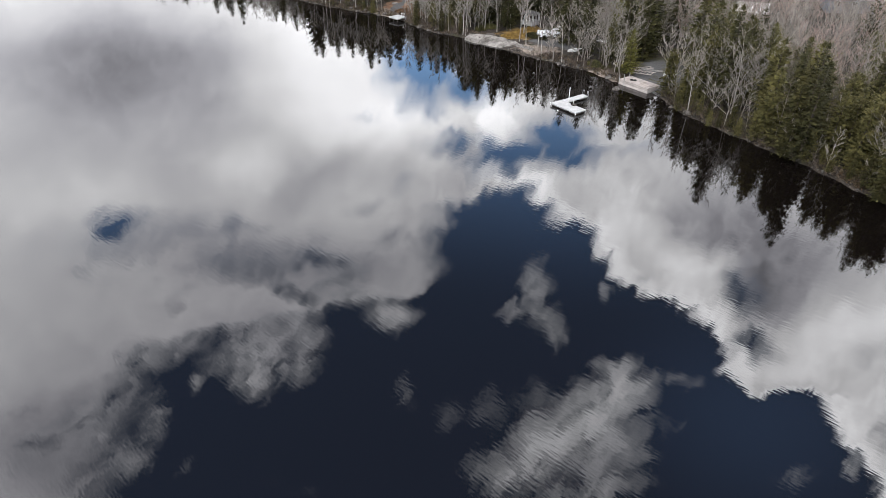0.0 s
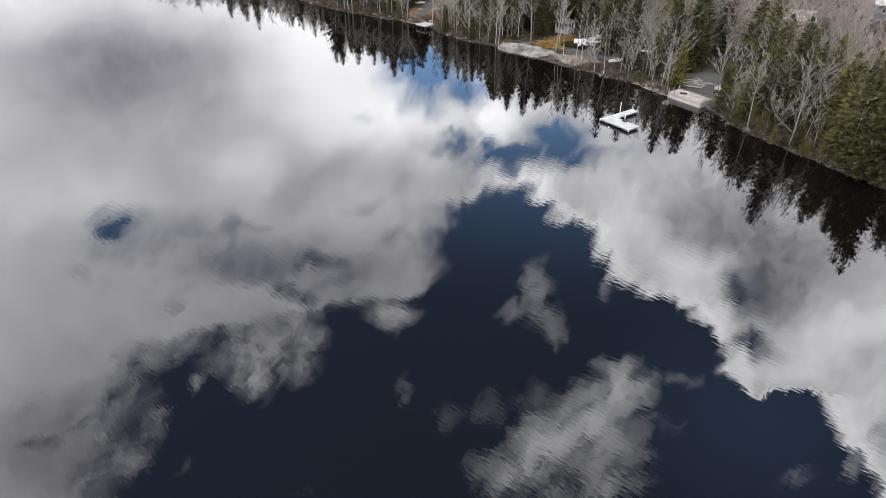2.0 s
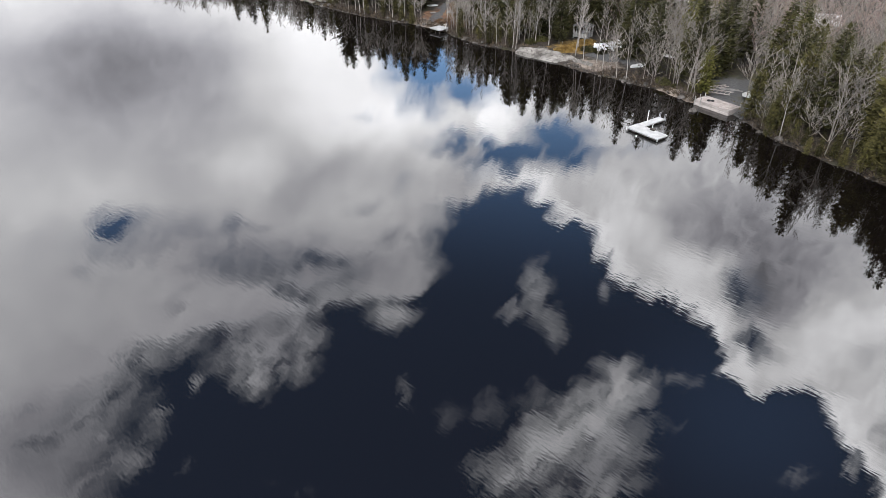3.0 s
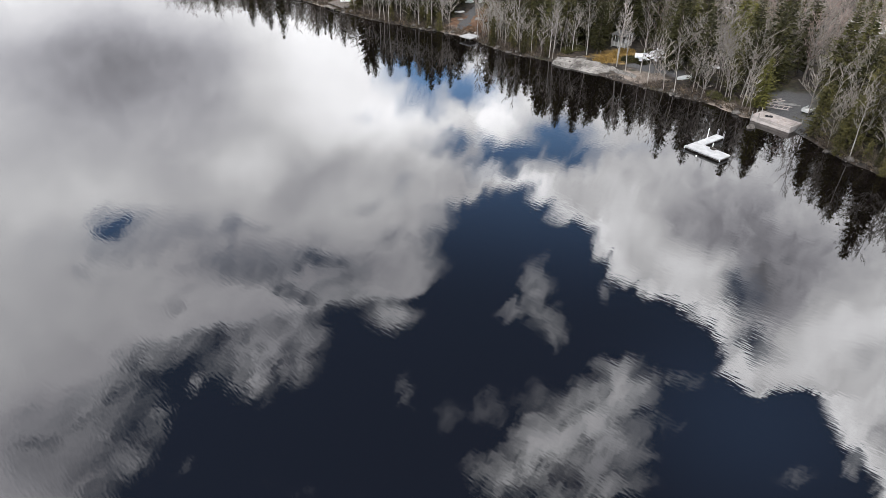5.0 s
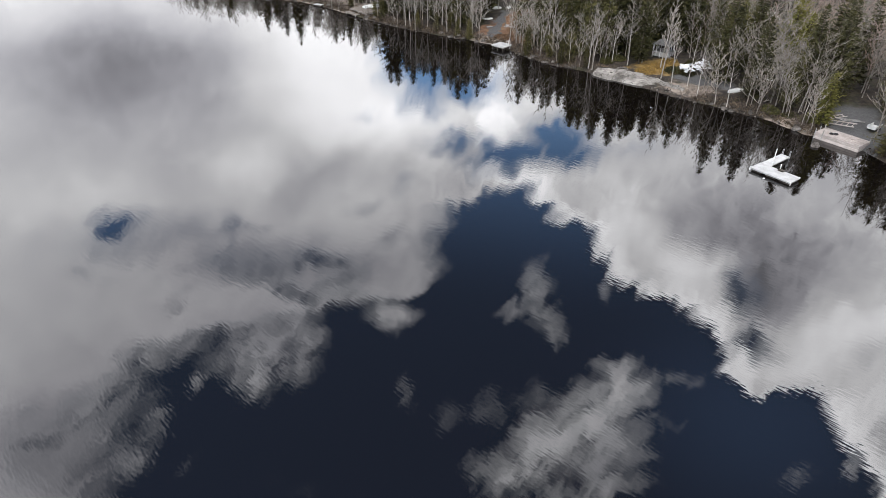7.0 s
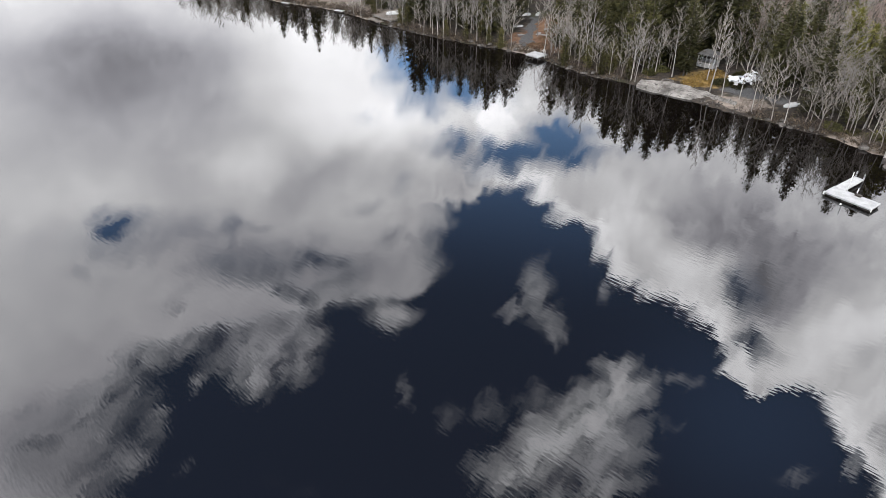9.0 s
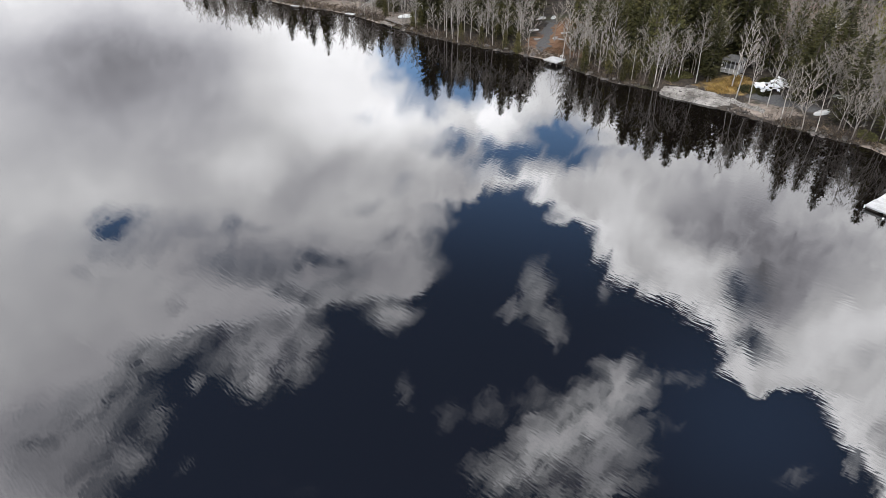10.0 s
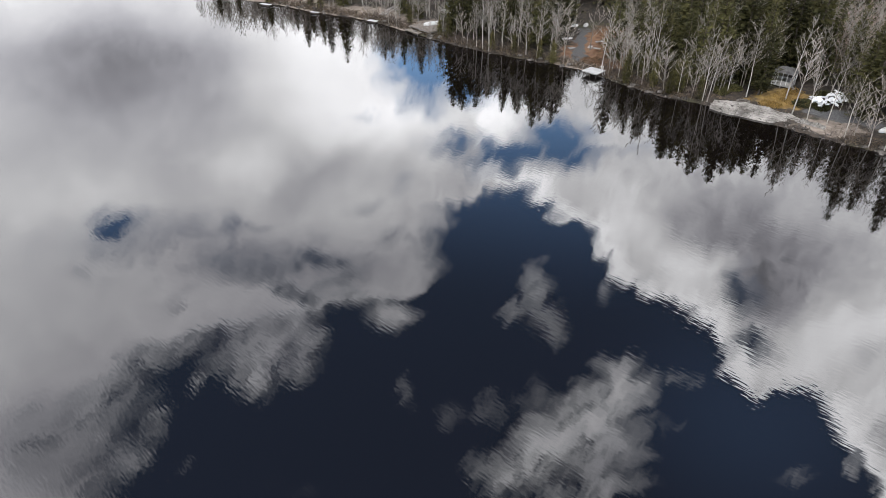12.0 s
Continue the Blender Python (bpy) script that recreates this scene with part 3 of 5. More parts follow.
def conifer_meshes(seed, tall, wide, bare_to, gap, droop, spray, mat, ragged=0.25, full=0.8):
    """Trunk and crown of an evergreen: whorls of boughs, each with broad sprays inside and small ones at its rim."""
    rng = random.Random(seed)
    tv, tf = [], []
    trunk = bent(rng, Vector((0, 0, -0.5)), Vector((0, 0, 1)), tall + 0.4, 7, 0.02, 0.02)
    tube(tv, tf, trunk, [0.016 * tall * (1 - k / 7) ** 0.8 + (0 if k == 7 else 0.02) for k in range(8)], 7)
    cv, cf = [], []

    def add_spray(p, d, n, ln, wd):
        i = len(cv)
        cv.extend((p, p + d * ln * 0.5 + n * wd * 0.5, p + d * ln, p + d * ln * 0.4 - n * wd * 0.5))
        cf.append((i, i + 1, i + 2, i + 3))

    z = bare_to * tall
    while z < tall * 0.985:
        u = (z - bare_to * tall) / (tall * (1 - bare_to))
        reach = wide * ((1 - u) ** full) * (0.6 + 0.4 * min(1, u * 5)) + 0.10
        centre, _ = along_path(trunk, min(1, (z + 0.5) / (tall + 0.4)))
        count = max(5, int(5 + 4 * (1 - u)))
        turn = rng.uniform(0, 6.28)
        for k in range(count):
            if rng.random() < 0.08:
                continue
            a = turn + 2 * math.pi * k / count + rng.uniform(-0.35, 0.35)
            lump = noise.noise((math.cos(a) * 1.1 + seed, math.sin(a) * 1.1, z * 0.42))
            r = reach * rng.uniform(1 - ragged, 1 + ragged * 0.7) * (1 + 0.55 * lump)
            out = Vector((math.cos(a), math.sin(a), 0))
            side = Vector((-math.sin(a), math.cos(a), 0))
            pitch = 0.45 * u - droop * (1 - u) + rng.uniform(-0.12, 0.12)

            def at(w):
                return centre + out * (r * w) + Vector((0, 0, r * w * pitch + 0.12 * r * w * w + rng.uniform(-0.06, 0.06)))

            for w in (0.0, 0.18, 0.34):
                d = (out + side * rng.uniform(-0.5, 0.5) + Vector((0, 0, rng.uniform(-0.3, 0.2)))).normalized()
                add_spray(at(w), d, d.cross(Vector((rng.uniform(-1, 1), rng.uniform(-1, 1), 0.6))).normalized(), min(0.8, r * 0.40), min(0.55, r * 0.3))
            rows = max(2, int(r / (spray * 0.66)))
            for s in range(rows):
                w = 0.22 + 0.78 * (s + rng.random()) / rows
                for way_side in (-1, 1):
                    ln = spray * rng.uniform(0.6, 1.15) * (1 - 0.35 * u) * (1.15 - 0.4 * w)
                    d = (out * rng.uniform(0.3, 1.0) + side * way_side * rng.uniform(0.3, 1.0) + Vector((0, 0, rng.uniform(-0.35, 0.5)))).normalized()
                    add_spray(at(w), d, d.cross(Vector((rng.uniform(-0.9, 0.9), rng.uniform(-0.9, 0.9), 1))).normalized(), ln, ln * rng.uniform(0.34, 0.62))
            add_spray(at(0.9), (out + Vector((0, 0, rng.uniform(-0.2, 0.6)))).normalized(), side, spray * 0.8, spray * 0.4)
        z += gap * rng.uniform(0.75, 1.2) * (1 - 0.45 * u)
    for k in range(5):
        a = k * 1.26
        i = len(cv)
        top = trunk[-1]
        cv.extend((top + Vector((0, 0, 0.25)), top + Vector((0.26 * math.cos(a), 0.26 * math.sin(a), -0.35)), top + Vector((0.05, 0.02, -0.7))))
        cf.append((i, i + 1, i + 2))
    return mesh_of("trunk", tv, tf, BARK_DARK, True), mesh_of("crown", cv, cf, mat)


def bare_meshes(seed, tall, spread, clear, limbs, bark, twig, rise=0.75, lean=0.03, branches=7, twigs=5, far=False, forks=True):
    """Trunk and leafless crown: a trunk that forks, rising limbs, branches and a haze of fine twigs."""
    rng = random.Random(seed)
    tv, tf, cv, cf = [], [], [], []
    trunk = bent(rng, Vector((0, 0, -0.4)), Vector((rng.uniform(-lean, lean), rng.uniform(-lean, lean), 1)), tall * 0.94 + 0.4, 9, 0.06, 0.03)
    base = 0.0078 * tall + 0.015
    tube(tv, tf, trunk, [base * (1 - 0.92 * (k / 9) ** 0.9) for k in range(10)], 4 if far else 6)
    leaders = [(trunk, clear, base)]
    if forks:
        for u in (clear * 0.9 + 0.05, clear + 0.12):
            p, d = along_path(trunk, u)
            a = rng.uniform(0, 6.28)
            fork = bent(rng, p, d + Vector((math.cos(a), math.sin(a), 0)) * rng.uniform(0.35, 0.7), tall * (0.9 - u) * rng.uniform(0.75, 1.0), 6, 0.06, 0.07)
            r = base * (1 - u) * 0.75
            tube(tv, tf, fork, [r * (1 - 0.9 * k / 6) for k in range(7)], 5)
            leaders.append((fork, 0.2, r))

    def twig_at(x, w, length):
        n = w.orthogonal().normalized() * (0.022 if far else 0.018)
        i = len(cv)
        cv.extend((x - n, x + w * length, x + n))
        cf.append((i, i + 1, i + 2))

    for k in range(limbs):
        leader, low, r_lead = leaders[k % len(leaders)]
        u = low + (0.98 - low) * ((k + rng.random()) / limbs)
        p, d0 = along_path(leader, u)
        a = k * 2.4 + rng.uniform(-0.5, 0.5)
        up = rise * rng.uniform(0.7, 1.4)
        ln = spread * (1.1 - 0.7 * (u - low) / (1 - low)) * rng.uniform(0.5, 1.1) * (1 if leader is trunk else 0.8)
        limb = bent(rng, p, Vector((math.cos(a), math.sin(a), up)), ln, 3, 0.12, 0.10)
        r0 = max(0.030, r_lead * (1 - 0.8 * u) * 0.58)
        tube(cv, cf, limb, [r0, r0 * 0.75, r0 * 0.5, r0 * 0.25], 3)
        for j in range(branches):
            v = 0.12 + 0.88 * (j + rng.random()) / branches
            q, d = along_path(limb, v)
            w = (d + Vector((rng.uniform(-1, 1), rng.uniform(-1, 1), rng.uniform(-0.1, 0.8))) * 0.6).normalized()
            bl = ln * rng.uniform(0.25, 0.5)
            branch = bent(rng, q, w, bl, 2, 0.15, 0.10)
            if far:
                tube(cv, cf, [q, branch[-1]], [max(0.016, r0 * 0.4), 0], 3)
            else:
                tube(cv, cf, branch, [max(0.014, r0 * 0.4), 0.012, 0.008], 3)
            for i in range(twigs):
                x, e = along_path(branch, 0.1 + 0.9 * (i + rng.random()) / twigs)
                twig_at(x, (e + Vector((rng.uniform(-1, 1), rng.uniform(-1, 1), rng.uniform(-0.1, 0.8))) * 0.6).normalized(), bl * rng.uniform(0.35, 0.7))
    return mesh_of("trunk", tv, tf, bark, True), mesh_of("crown", cv, cf, twig, True)


def shrub_meshes(seed, tall, stems, twig):
    rng = random.Random(seed)
    cv, cf = [], []
    for k in range(stems):
        a = rng.uniform(0, 6.28)
        r = rng.uniform(0, 0.5)
        stem = bent(rng, Vector((r * math.cos(a), r * math.sin(a), -0.2)), Vector((math.cos(a) * 0.55, math.sin(a) * 0.55, 1)), tall * rng.uniform(0.6, 1.1), 4, 0.2, 0.02)
        tube(cv, cf, stem, [0.022, 0.018, 0.014, 0.010, 0.005], 3)
        for j in range(13):
            q, d = along_path(stem, 0.25 + 0.75 * rng.random())
            w = (d + Vector((rng.uniform(-1, 1), rng.uniform(-1, 1), rng.uniform(-0.3, 0.6)))).normalized()
            tube(cv, cf, [q, q + w * tall * rng.uniform(0.15, 0.4)], [0.012, 0], 3)
    return mesh_of("stems", cv, cf, twig, True)


SPRUCE = [conifer_meshes(10 + k, 14.0, w, b, 0.52, dr, sp, NEEDLE) for k, (w, b, dr, sp) in enumerate(
    ((3.5, 0.05, 0.30, 0.50), (4.1, 0.08, 0.35, 0.52), (3.0, 0.05, 0.25, 0.48), (3.7, 0.10, 0.30, 0.50)))]
CEDAR = [conifer_meshes(30 + k, 11.0, w, b, 0.46, dr, sp, NEEDLE_CEDAR, 0.35, 0.52) for k, (w, b, dr, sp) in enumerate(
    ((3.3, 0.03, 0.10, 0.40), (3.9, 0.04, 0.16, 0.42), (2.9, 0.02, 0.05, 0.38)))]
PINE = [conifer_meshes(50 + k, 9.0, w, 0.08, 0.42, 0.0, 0.55, NEEDLE_PINE, 0.35) for k, w in enumerate((2.6, 3.0))]
MAPLE = [bare_meshes(70 + k, 12.0, sp, cl, n, BARK_GREY, TWIG, r) for k, (sp, cl, n, r) in enumerate(
    ((3.4, 0.28, 22, 0.7), (4.0, 0.22, 24, 0.55), (3.0, 0.35, 20, 0.85), (4.3, 0.18, 25, 0.5)))]
BIRCH = [bare_meshes(90 + k, 13.0, sp, cl, n, BARK_PALE, TWIG, r, 0.06, forks=k == 1) for k, (sp, cl, n, r) in enumerate(
    ((2.7, 0.36, 20, 0.8), (2.9, 0.34, 20, 0.75), (2.3, 0.42, 18, 0.9)))]
RED_MAPLE = [bare_meshes(110 + k, 11.0, sp, 0.2, 22, BARK_GREY, TWIG_RED, 1.0) for k, sp in enumerate((3.4, 4.0))]
SAPLING = [bare_meshes(130 + k, 7.0, 2.0, 0.2, 14, BARK_GREY, TWIG, 0.7, 0.14, 6, 4, forks=k == 1) for k in range(3)]
SHRUB = [shrub_meshes(150 + k, 2.2, 9, BRUSH) for k in range(3)]

TREE_KINDS = {
    "spruce": (SPRUCE, 14.0, "tall dark green spruce in the forest behind the bank", "spruce"),
    "cedar": (CEDAR, 11.0, "bushy olive green cedar leaning over the lake bank", "cedar"),
    "pine": (PINE, 9.0, "yellow-green young pine growing by the shore", "pine"),
    "bare_maple": (MAPLE, 12.0, "leafless grey maple with fine spreading twigs", "bare tree"),
    "birch": (BIRCH, 13.0, "leafless pale-barked birch with a slender trunk", "birch"),
    "red_maple": (RED_MAPLE, 11.0, "leafless red maple with reddish twigs", "bare tree"),
    "sapling": (SAPLING, 7.0, "thin leafless grey sapling on the bank", "sapling"),
}
FAR_KINDS = {
    "spruce": [conifer_meshes(210 + k, 14.0, w, 0.1, 0.80, 0.3, 0.95, NEEDLE) for k, w in enumerate((3.6, 4.2))],
    "bare_maple": [bare_meshes(230 + k, 12.0, sp, 0.25, 18, BARK_GREY, TWIG, 0.9, 0.03, 6, 5, far=True, forks=False) for k, sp in enumerate((3.6, 4.2))],
    "red_maple": [bare_meshes(250 + k, 11.0, sp, 0.2, 18, BARK_GREY, TWIG_RED, 1.0, 0.03, 6, 5, far=True, forks=False) for k, sp in enumerate((3.4, 4.0))],
    "birch": [bare_meshes(270, 13.0, 2.7, 0.4, 16, BARK_PALE, TWIG, 1.1, 0.05, 6, 5, far=True, forks=False)],
}
TREE_COUNT = {}


def plant(kind, x, y, tall, turn=None, variant=None, label="", tilt=(0, 0), z=None):
    """One tree of that kind and height, rooted in the ground."""
    meshes, unit, text, category = TREE_KINDS[kind]
    n = TREE_COUNT.get(kind, 0)
    TREE_COUNT[kind] = n + 1
    trunk, crown = meshes[n % len(meshes) if variant is None else variant]
    s = tall / unit
    m = pose(x, y, height_at(x, y) if z is None else z, tilt[0], tilt[1], (n * 137.5) % 360 if turn is None else turn) @ Matrix.Scale(s, 4)
    root = thing(kind, m, label or text, category, "woods along the shore")
    part("trunk", trunk, None, root)
    part("crown", crown, None, root)
    return root


# trees that stand out by themselves
for x, y, tall, kind in ((47.6, 119.5, 16, "spruce"), (46.0, 125.6, 13, "bare_maple"), (50.2, 114.0, 13, "bare_maple"), (45.2, 108.6, 13, "spruce"), (43.6, 103.0, 12, "cedar"), (42.0, 127.6, 13, "bare_maple"), (36.4, 124.6, 13, "bare_maple"), (1.3, 147.7, 8.5, "birch"), (4.5, 144.7, 12.5, "birch"), (5.1, 144.0, 11.5, "birch"), (8.1, 147.1, 7, "sapling"), (12.6, 153.8, 12, "birch"),
                         (12.7, 149.6, 10, "bare_maple"), (15.2, 146.5, 13, "birch"), (18.0, 143.7, 14, "birch"), (16.4, 137.8, 13.5, "birch"),
                         (17.6, 135.3, 11, "birch"), (19.9, 133.7, 10.5, "birch"), (24.2, 138.4, 8, "sapling"),
                         (38.9, 109.1, 12, "bare_maple"), (41.0, 101.1, 10.8, "bare_maple"), (40.5, 104.6, 7, "sapling"), (50.4, 100.1, 8, "sapling"),
                         (34.2, 115.3, 8.4, "pine"), (31.6, 120.9, 8, "sapling"), (61.9, 115.3, 10, "bare_maple"), (56.8, 130.6, 14, "spruce"),
                         (47.9, 81.5, 7.4, "sapling"), (51.0, 76.2, 6.2, "sapling"), (50.5, 78.7, 5, "sapling"), (-9.2, 172.0, 10.5, "bare_maple"), (-2.3, 169.6, 11, "birch"),
                         (-3.1, 168.7, 9.5, "birch"),
                         (15.5, 154.5, 17, "spruce"), (18.6, 156.2, 16, "spruce"), (25.8, 155.4, 16.5, "spruce"), (26.8, 150.4, 15, "spruce"), (28.4, 146.0, 14, "spruce"), (12.6, 152.4, 15, "spruce"), (21.6, 160.5, 18, "spruce"), (23.6, 156.6, 19, "spruce"), (25.0, 152.4, 18, "spruce"), (22.2, 158.4, 19, "spruce"), (30.0, 140.5, 10, "pine"), (47.5, 153.6, 12, "pine"), (8.6, 150.6, 15, "spruce"), (5.0, 151.0, 14, "spruce"), (44.8, 97.6, 16, "spruce"), (46.8, 101.6, 13, "bare_maple")):
    plant(kind, x, y, tall)

# places kept open: x, y, radius
OPEN = [(8.0, 141.6, 3.0), (11.0, 139.4, 3.4), (13.6, 136.4, 3.2), (16.2, 133.4, 3.0), (18.2, 132.6, 2.6), (15.0, 134.0, 2.6), (15.0, 130.6, 3.0), (40.1, 114.9, 7), (37.0, 110.1, 4.5), (44.2, 121.6, 4), (20.4, 150.2, 3.6), (18.4, 147.4, 2.6), (22.1, 153.8, 3.0), (23.6, 159.1, 4), (22.4, 141.6, 5.4), (19.0, 138.2, 4.4), (24.6, 139.0, 3.5), (13.4, 140.4, 5), (17.5, 142.8, 4), (22.6, 134.6, 3.5),
        (26.7, 129.3, 3.2), (24.6, 126.6, 2.4), (32.9, 134.1, 2.6), (-12.3, 163.9, 4), (-10.3, 170.6, 6), (-5.1, 174.4, 6), (-8.2, 180.2, 6), (-4.1, 185.9, 5.5), (-43.1, 190.7, 4.6), (-41.6, 193.5, 3),
        (-33.9, 203.2, 8), (-53.0, 204.6, 2.6), (-63.7, 209.0, 2.5), (-77.0, 216.6, 2), (71.4, 151.4, 7), (100.7, 164.8, 9), (56.5, 182.6, 3.5), (43.1, 162.4, 2), (8.2, 142.8, 4), (-4.4, 194.0, 4.5), (-3.0, 202.0, 4.5), (-36.5, 191.5, 3.5), (-35.5, 196.5, 4.0), (-60.0, 208.0, 4.0)]


def scatter(seed, gap, x0, x1, y0, y1, tries, least, most):
    """Spots at least gap metres apart, so far inland, clear of the open places."""
    rng = random.Random(seed)
    tried = np.array([(rng.uniform(x0, x1), rng.uniform(y0, y1), rng.random(), rng.random()) for _ in range(tries)])
    d, _ = inland(tried[:, :2])
    tried = tried[(d > least) & (d < most) & (np.hypot(tried[:, 0], tried[:, 1]) > 60)]
    cells, found = {}, []
    for x, y, u, v in tried.tolist():
        c = (int(x // gap), int(y // gap))
        if is_open(x, y) or any((x - a) ** 2 + (y - b) ** 2 < gap * gap for i in (-1, 0, 1) for j in (-1, 0, 1) for a, b in cells.get((c[0] + i, c[1] + j), ())):
            continue
        cells.setdefault(c, []).append((x, y))
        found.append((x, y, u, v))
    return found


def is_open(x, y, extra=0.0):
    return any((x - a) ** 2 + (y - b) ** 2 < (r + extra) ** 2 for a, b, r in OPEN)


def along_of(x, y):
    return float(inland([(x, y)])[1][0])


S_CEDAR_END, S_PINE = along_of(42.6, 90.0), along_of(30.8, 114.0)
S_BIRCH, S_LEDGE, S_PIER = along_of(17.5, 129.3), along_of(4.1, 143.7), along_of(-9.2, 159.1)
S_BROWN, S_DECK, S_LEFT = along_of(-16.4, 165.8), along_of(-41.1, 185.0), along_of(-53.4, 197.5)


def kind_for(s, d, u):
    """What grows so far along the shore and inland."""
    if s < S_CEDAR_END:
        if d < 15:
            return ("cedar", 8 + 5 * u) if u < 0.62 else ("spruce", 9 + 5 * u) if u < 0.84 else ("sapling", 6 + u) if d < 3 else ("bare_maple", 9)
        return ("spruce", 9 + 9 * u) if u < 0.10 else ("red_maple", 9 + 4 * u) if u < 0.45 else ("bare_maple", 9 + 4 * u)
    if s < S_PINE:
        if d < 4.5:
            return ("bare_maple", 8 + 4 * u) if u < 0.5 else ("sapling", 6 + 2 * u) if u < 0.75 else ("cedar", 5 + 4 * u)
        if d < 18:
            return ("spruce", 13 + 8 * u) if u < 0.26 else ("cedar", 9 + 4 * u) if u < 0.50 else ("bare_maple", 9 + 4 * u)
        return ("spruce", 11 + 9 * u) if u < 0.15 else ("red_maple", 9 + 3 * u) if u < 0.5 else ("bare_maple", 9 + 4 * u)
    if s < S_BIRCH:
        if d < 6:
            return ("sapling", 6 + 3 * u) if u < 0.40 else ("bare_maple", 8 + 4 * u) if u < 0.80 else ("birch", 10) if u < 0.9 else ("spruce", 8 + 4 * u)
        if d < 24:
            return ("spruce", 13 + 10 * u) if u < 0.20 else ("pine", 11) if u < 0.27 else ("bare_maple", 9 + 4 * u)
        return ("spruce", 12 + 12 * u) if u < 0.16 else ("bare_maple", 10 + 3 * u) if u < 0.75 else ("red_maple", 10)
    if s < S_LEDGE:
        if d < 10:
            return ("birch", 11 + 6 * u) if u < 0.4 else ("sapling", 7) if u < 0.62 else ("spruce", 9 + 4 * u)
        return ("spruce", 14 + 9 * u) if u < 0.36 else ("cedar", 12) if u < 0.42 else ("bare_maple", 13) if u < 0.75 else ("birch", 13)
    if s < S_PIER:
        if d < 5:
            return ("birch", 9 + 8 * u) if u < 0.38 else ("sapling", 6 + 4 * u) if u < 0.68 else ("cedar", 3 + 3 * u)
        return ("spruce", 13 + 8 * u) if u < 0.50 else ("birch", 13) if u < 0.70 else ("bare_maple", 12) if u < 0.92 else ("pine", 12)
    if s < S_BROWN:
        return ("spruce", 11 + 8 * u) if u < 0.25 else ("birch", 11) if u < 0.65 else ("bare_maple", 11)
    if s < S_DECK:
        if d < 4:
            return ("cedar", 4 + 3 * u) if u < 0.40 else ("birch", 9 + 3 * u) if u < 0.70 else ("sapling", 7)
        return ("birch", 12 + u) if u < 0.26 else ("bare_maple", 11 + 2 * u) if u < 0.42 else ("spruce", 9 + 8 * u)
    if d < 7:
        return ("sapling", 6 + 2 * u) if u < 0.8 else ("cedar", 3 + 2 * u)
    return ("birch", 10 + 2 * u) if u < 0.4 else ("bare_maple", 10 + u) if u < 0.88 else ("spruce", 6 + 6 * u)


SPOTS = scatter(5, 2.0, -112, 150, 48, 275, 34000, 0.3, 88)
SPOT_D, SPOT_S = inland([(p[0], p[1]) for p in SPOTS])
SPOT_Z = heights([(p[0], p[1]) for p in SPOTS])
backwoods = {}
for (x, y, u, v), d, s, z in zip(SPOTS, SPOT_D, SPOT_S, SPOT_Z):
    kind, tall = kind_for(s, d, u)
    tall *= 0.78 + 0.40 * v
    if kind in ("spruce", "cedar") and (x > 24 and d > 17 or x > 8 and d > 34) and (u * 31.7) % 1 < 0.78:
        kind, tall = ("bare_maple", 10 + 3 * v) if v < 0.7 else ("red_maple", 10 + 3 * v)
    if s > S_LEFT and d < 6 and v < 0.25:
        continue
    if d < 17 and TREE_COUNT.get(kind, 0) < 190 and x > -100:
        plant(kind, x, y, tall, 360 * v, z=float(z))
    elif d < 26 or d < 50 and v > 0.45 or v > 0.72:
        backwoods.setdefault(kind, []).append((x, y, float(z), tall, 360 * v * 7.3))

# a veil of thin bare trees in front, and low evergreens hanging over the water
for x, y, u, v in scatter(29, 1.7, -60, 40, 96, 205, 9000, 0.4, 8)[:60]:
    plant("sapling" if u < 0.55 else "birch" if u < 0.85 else "bare_maple", x, y, 6 + 5 * v, 360 * u)
for x, y, u, v in scatter(31, 1.5, 38, 75, 50, 101, 5000, -0.1, 1.4)[:60]:
    plant("cedar", x, y, 2.6 + 2.2 * v, 360 * u, label="low bushy cedar hanging over the water")


def joined(name, mesh, places, unit, label, category):
    """Many alike trees of the background as one object."""
    co = np.empty(len(mesh.vertices) * 3)
    mesh.vertices.foreach_get("co", co)
    co = co.reshape(-1, 3)
    loops = np.empty(len(mesh.loops), int)
    mesh.loops.foreach_get("vertex_index", loops)
    starts, totals = np.empty(len(mesh.polygons), int), np.empty(len(mesh.polygons), int)
    mesh.polygons.foreach_get("loop_start", starts)
    mesh.polygons.foreach_get("loop_total", totals)
    all_co, all_loops, all_starts, all_totals = [], [], [], []
    for i, (x, y, z, tall, turn) in enumerate(places):
        c, s, k = math.cos(radians(turn)), math.sin(radians(turn)), tall / unit
        all_co.append(np.column_stack([(co[:, 0] * c - co[:, 1] * s) * k + x, (co[:, 0] * s + co[:, 1] * c) * k + y, co[:, 2] * k + z]))
        all_loops.append(loops + i * len(co))
        all_starts.append(starts + i * len(loops))
        all_totals.append(totals)
    me = bpy.data.meshes.new(name)
    pts, lps, sts = np.concatenate(all_co), np.concatenate(all_loops), np.concatenate(all_starts)
    me.vertices.add(len(pts))
    me.vertices.foreach_set("co", pts.ravel())
    me.loops.add(len(lps))
    me.loops.foreach_set("vertex_index", lps)
    me.polygons.add(len(sts))
    me.polygons.foreach_set("loop_start", sts)
    me.polygons.foreach_set("loop_total", np.concatenate(all_totals))
    me.materials.append(mesh.materials[0])
    me.update(calc_edges=True)
    me.validate()
    return tagged(new(name, me), label, category, kind="stuff")


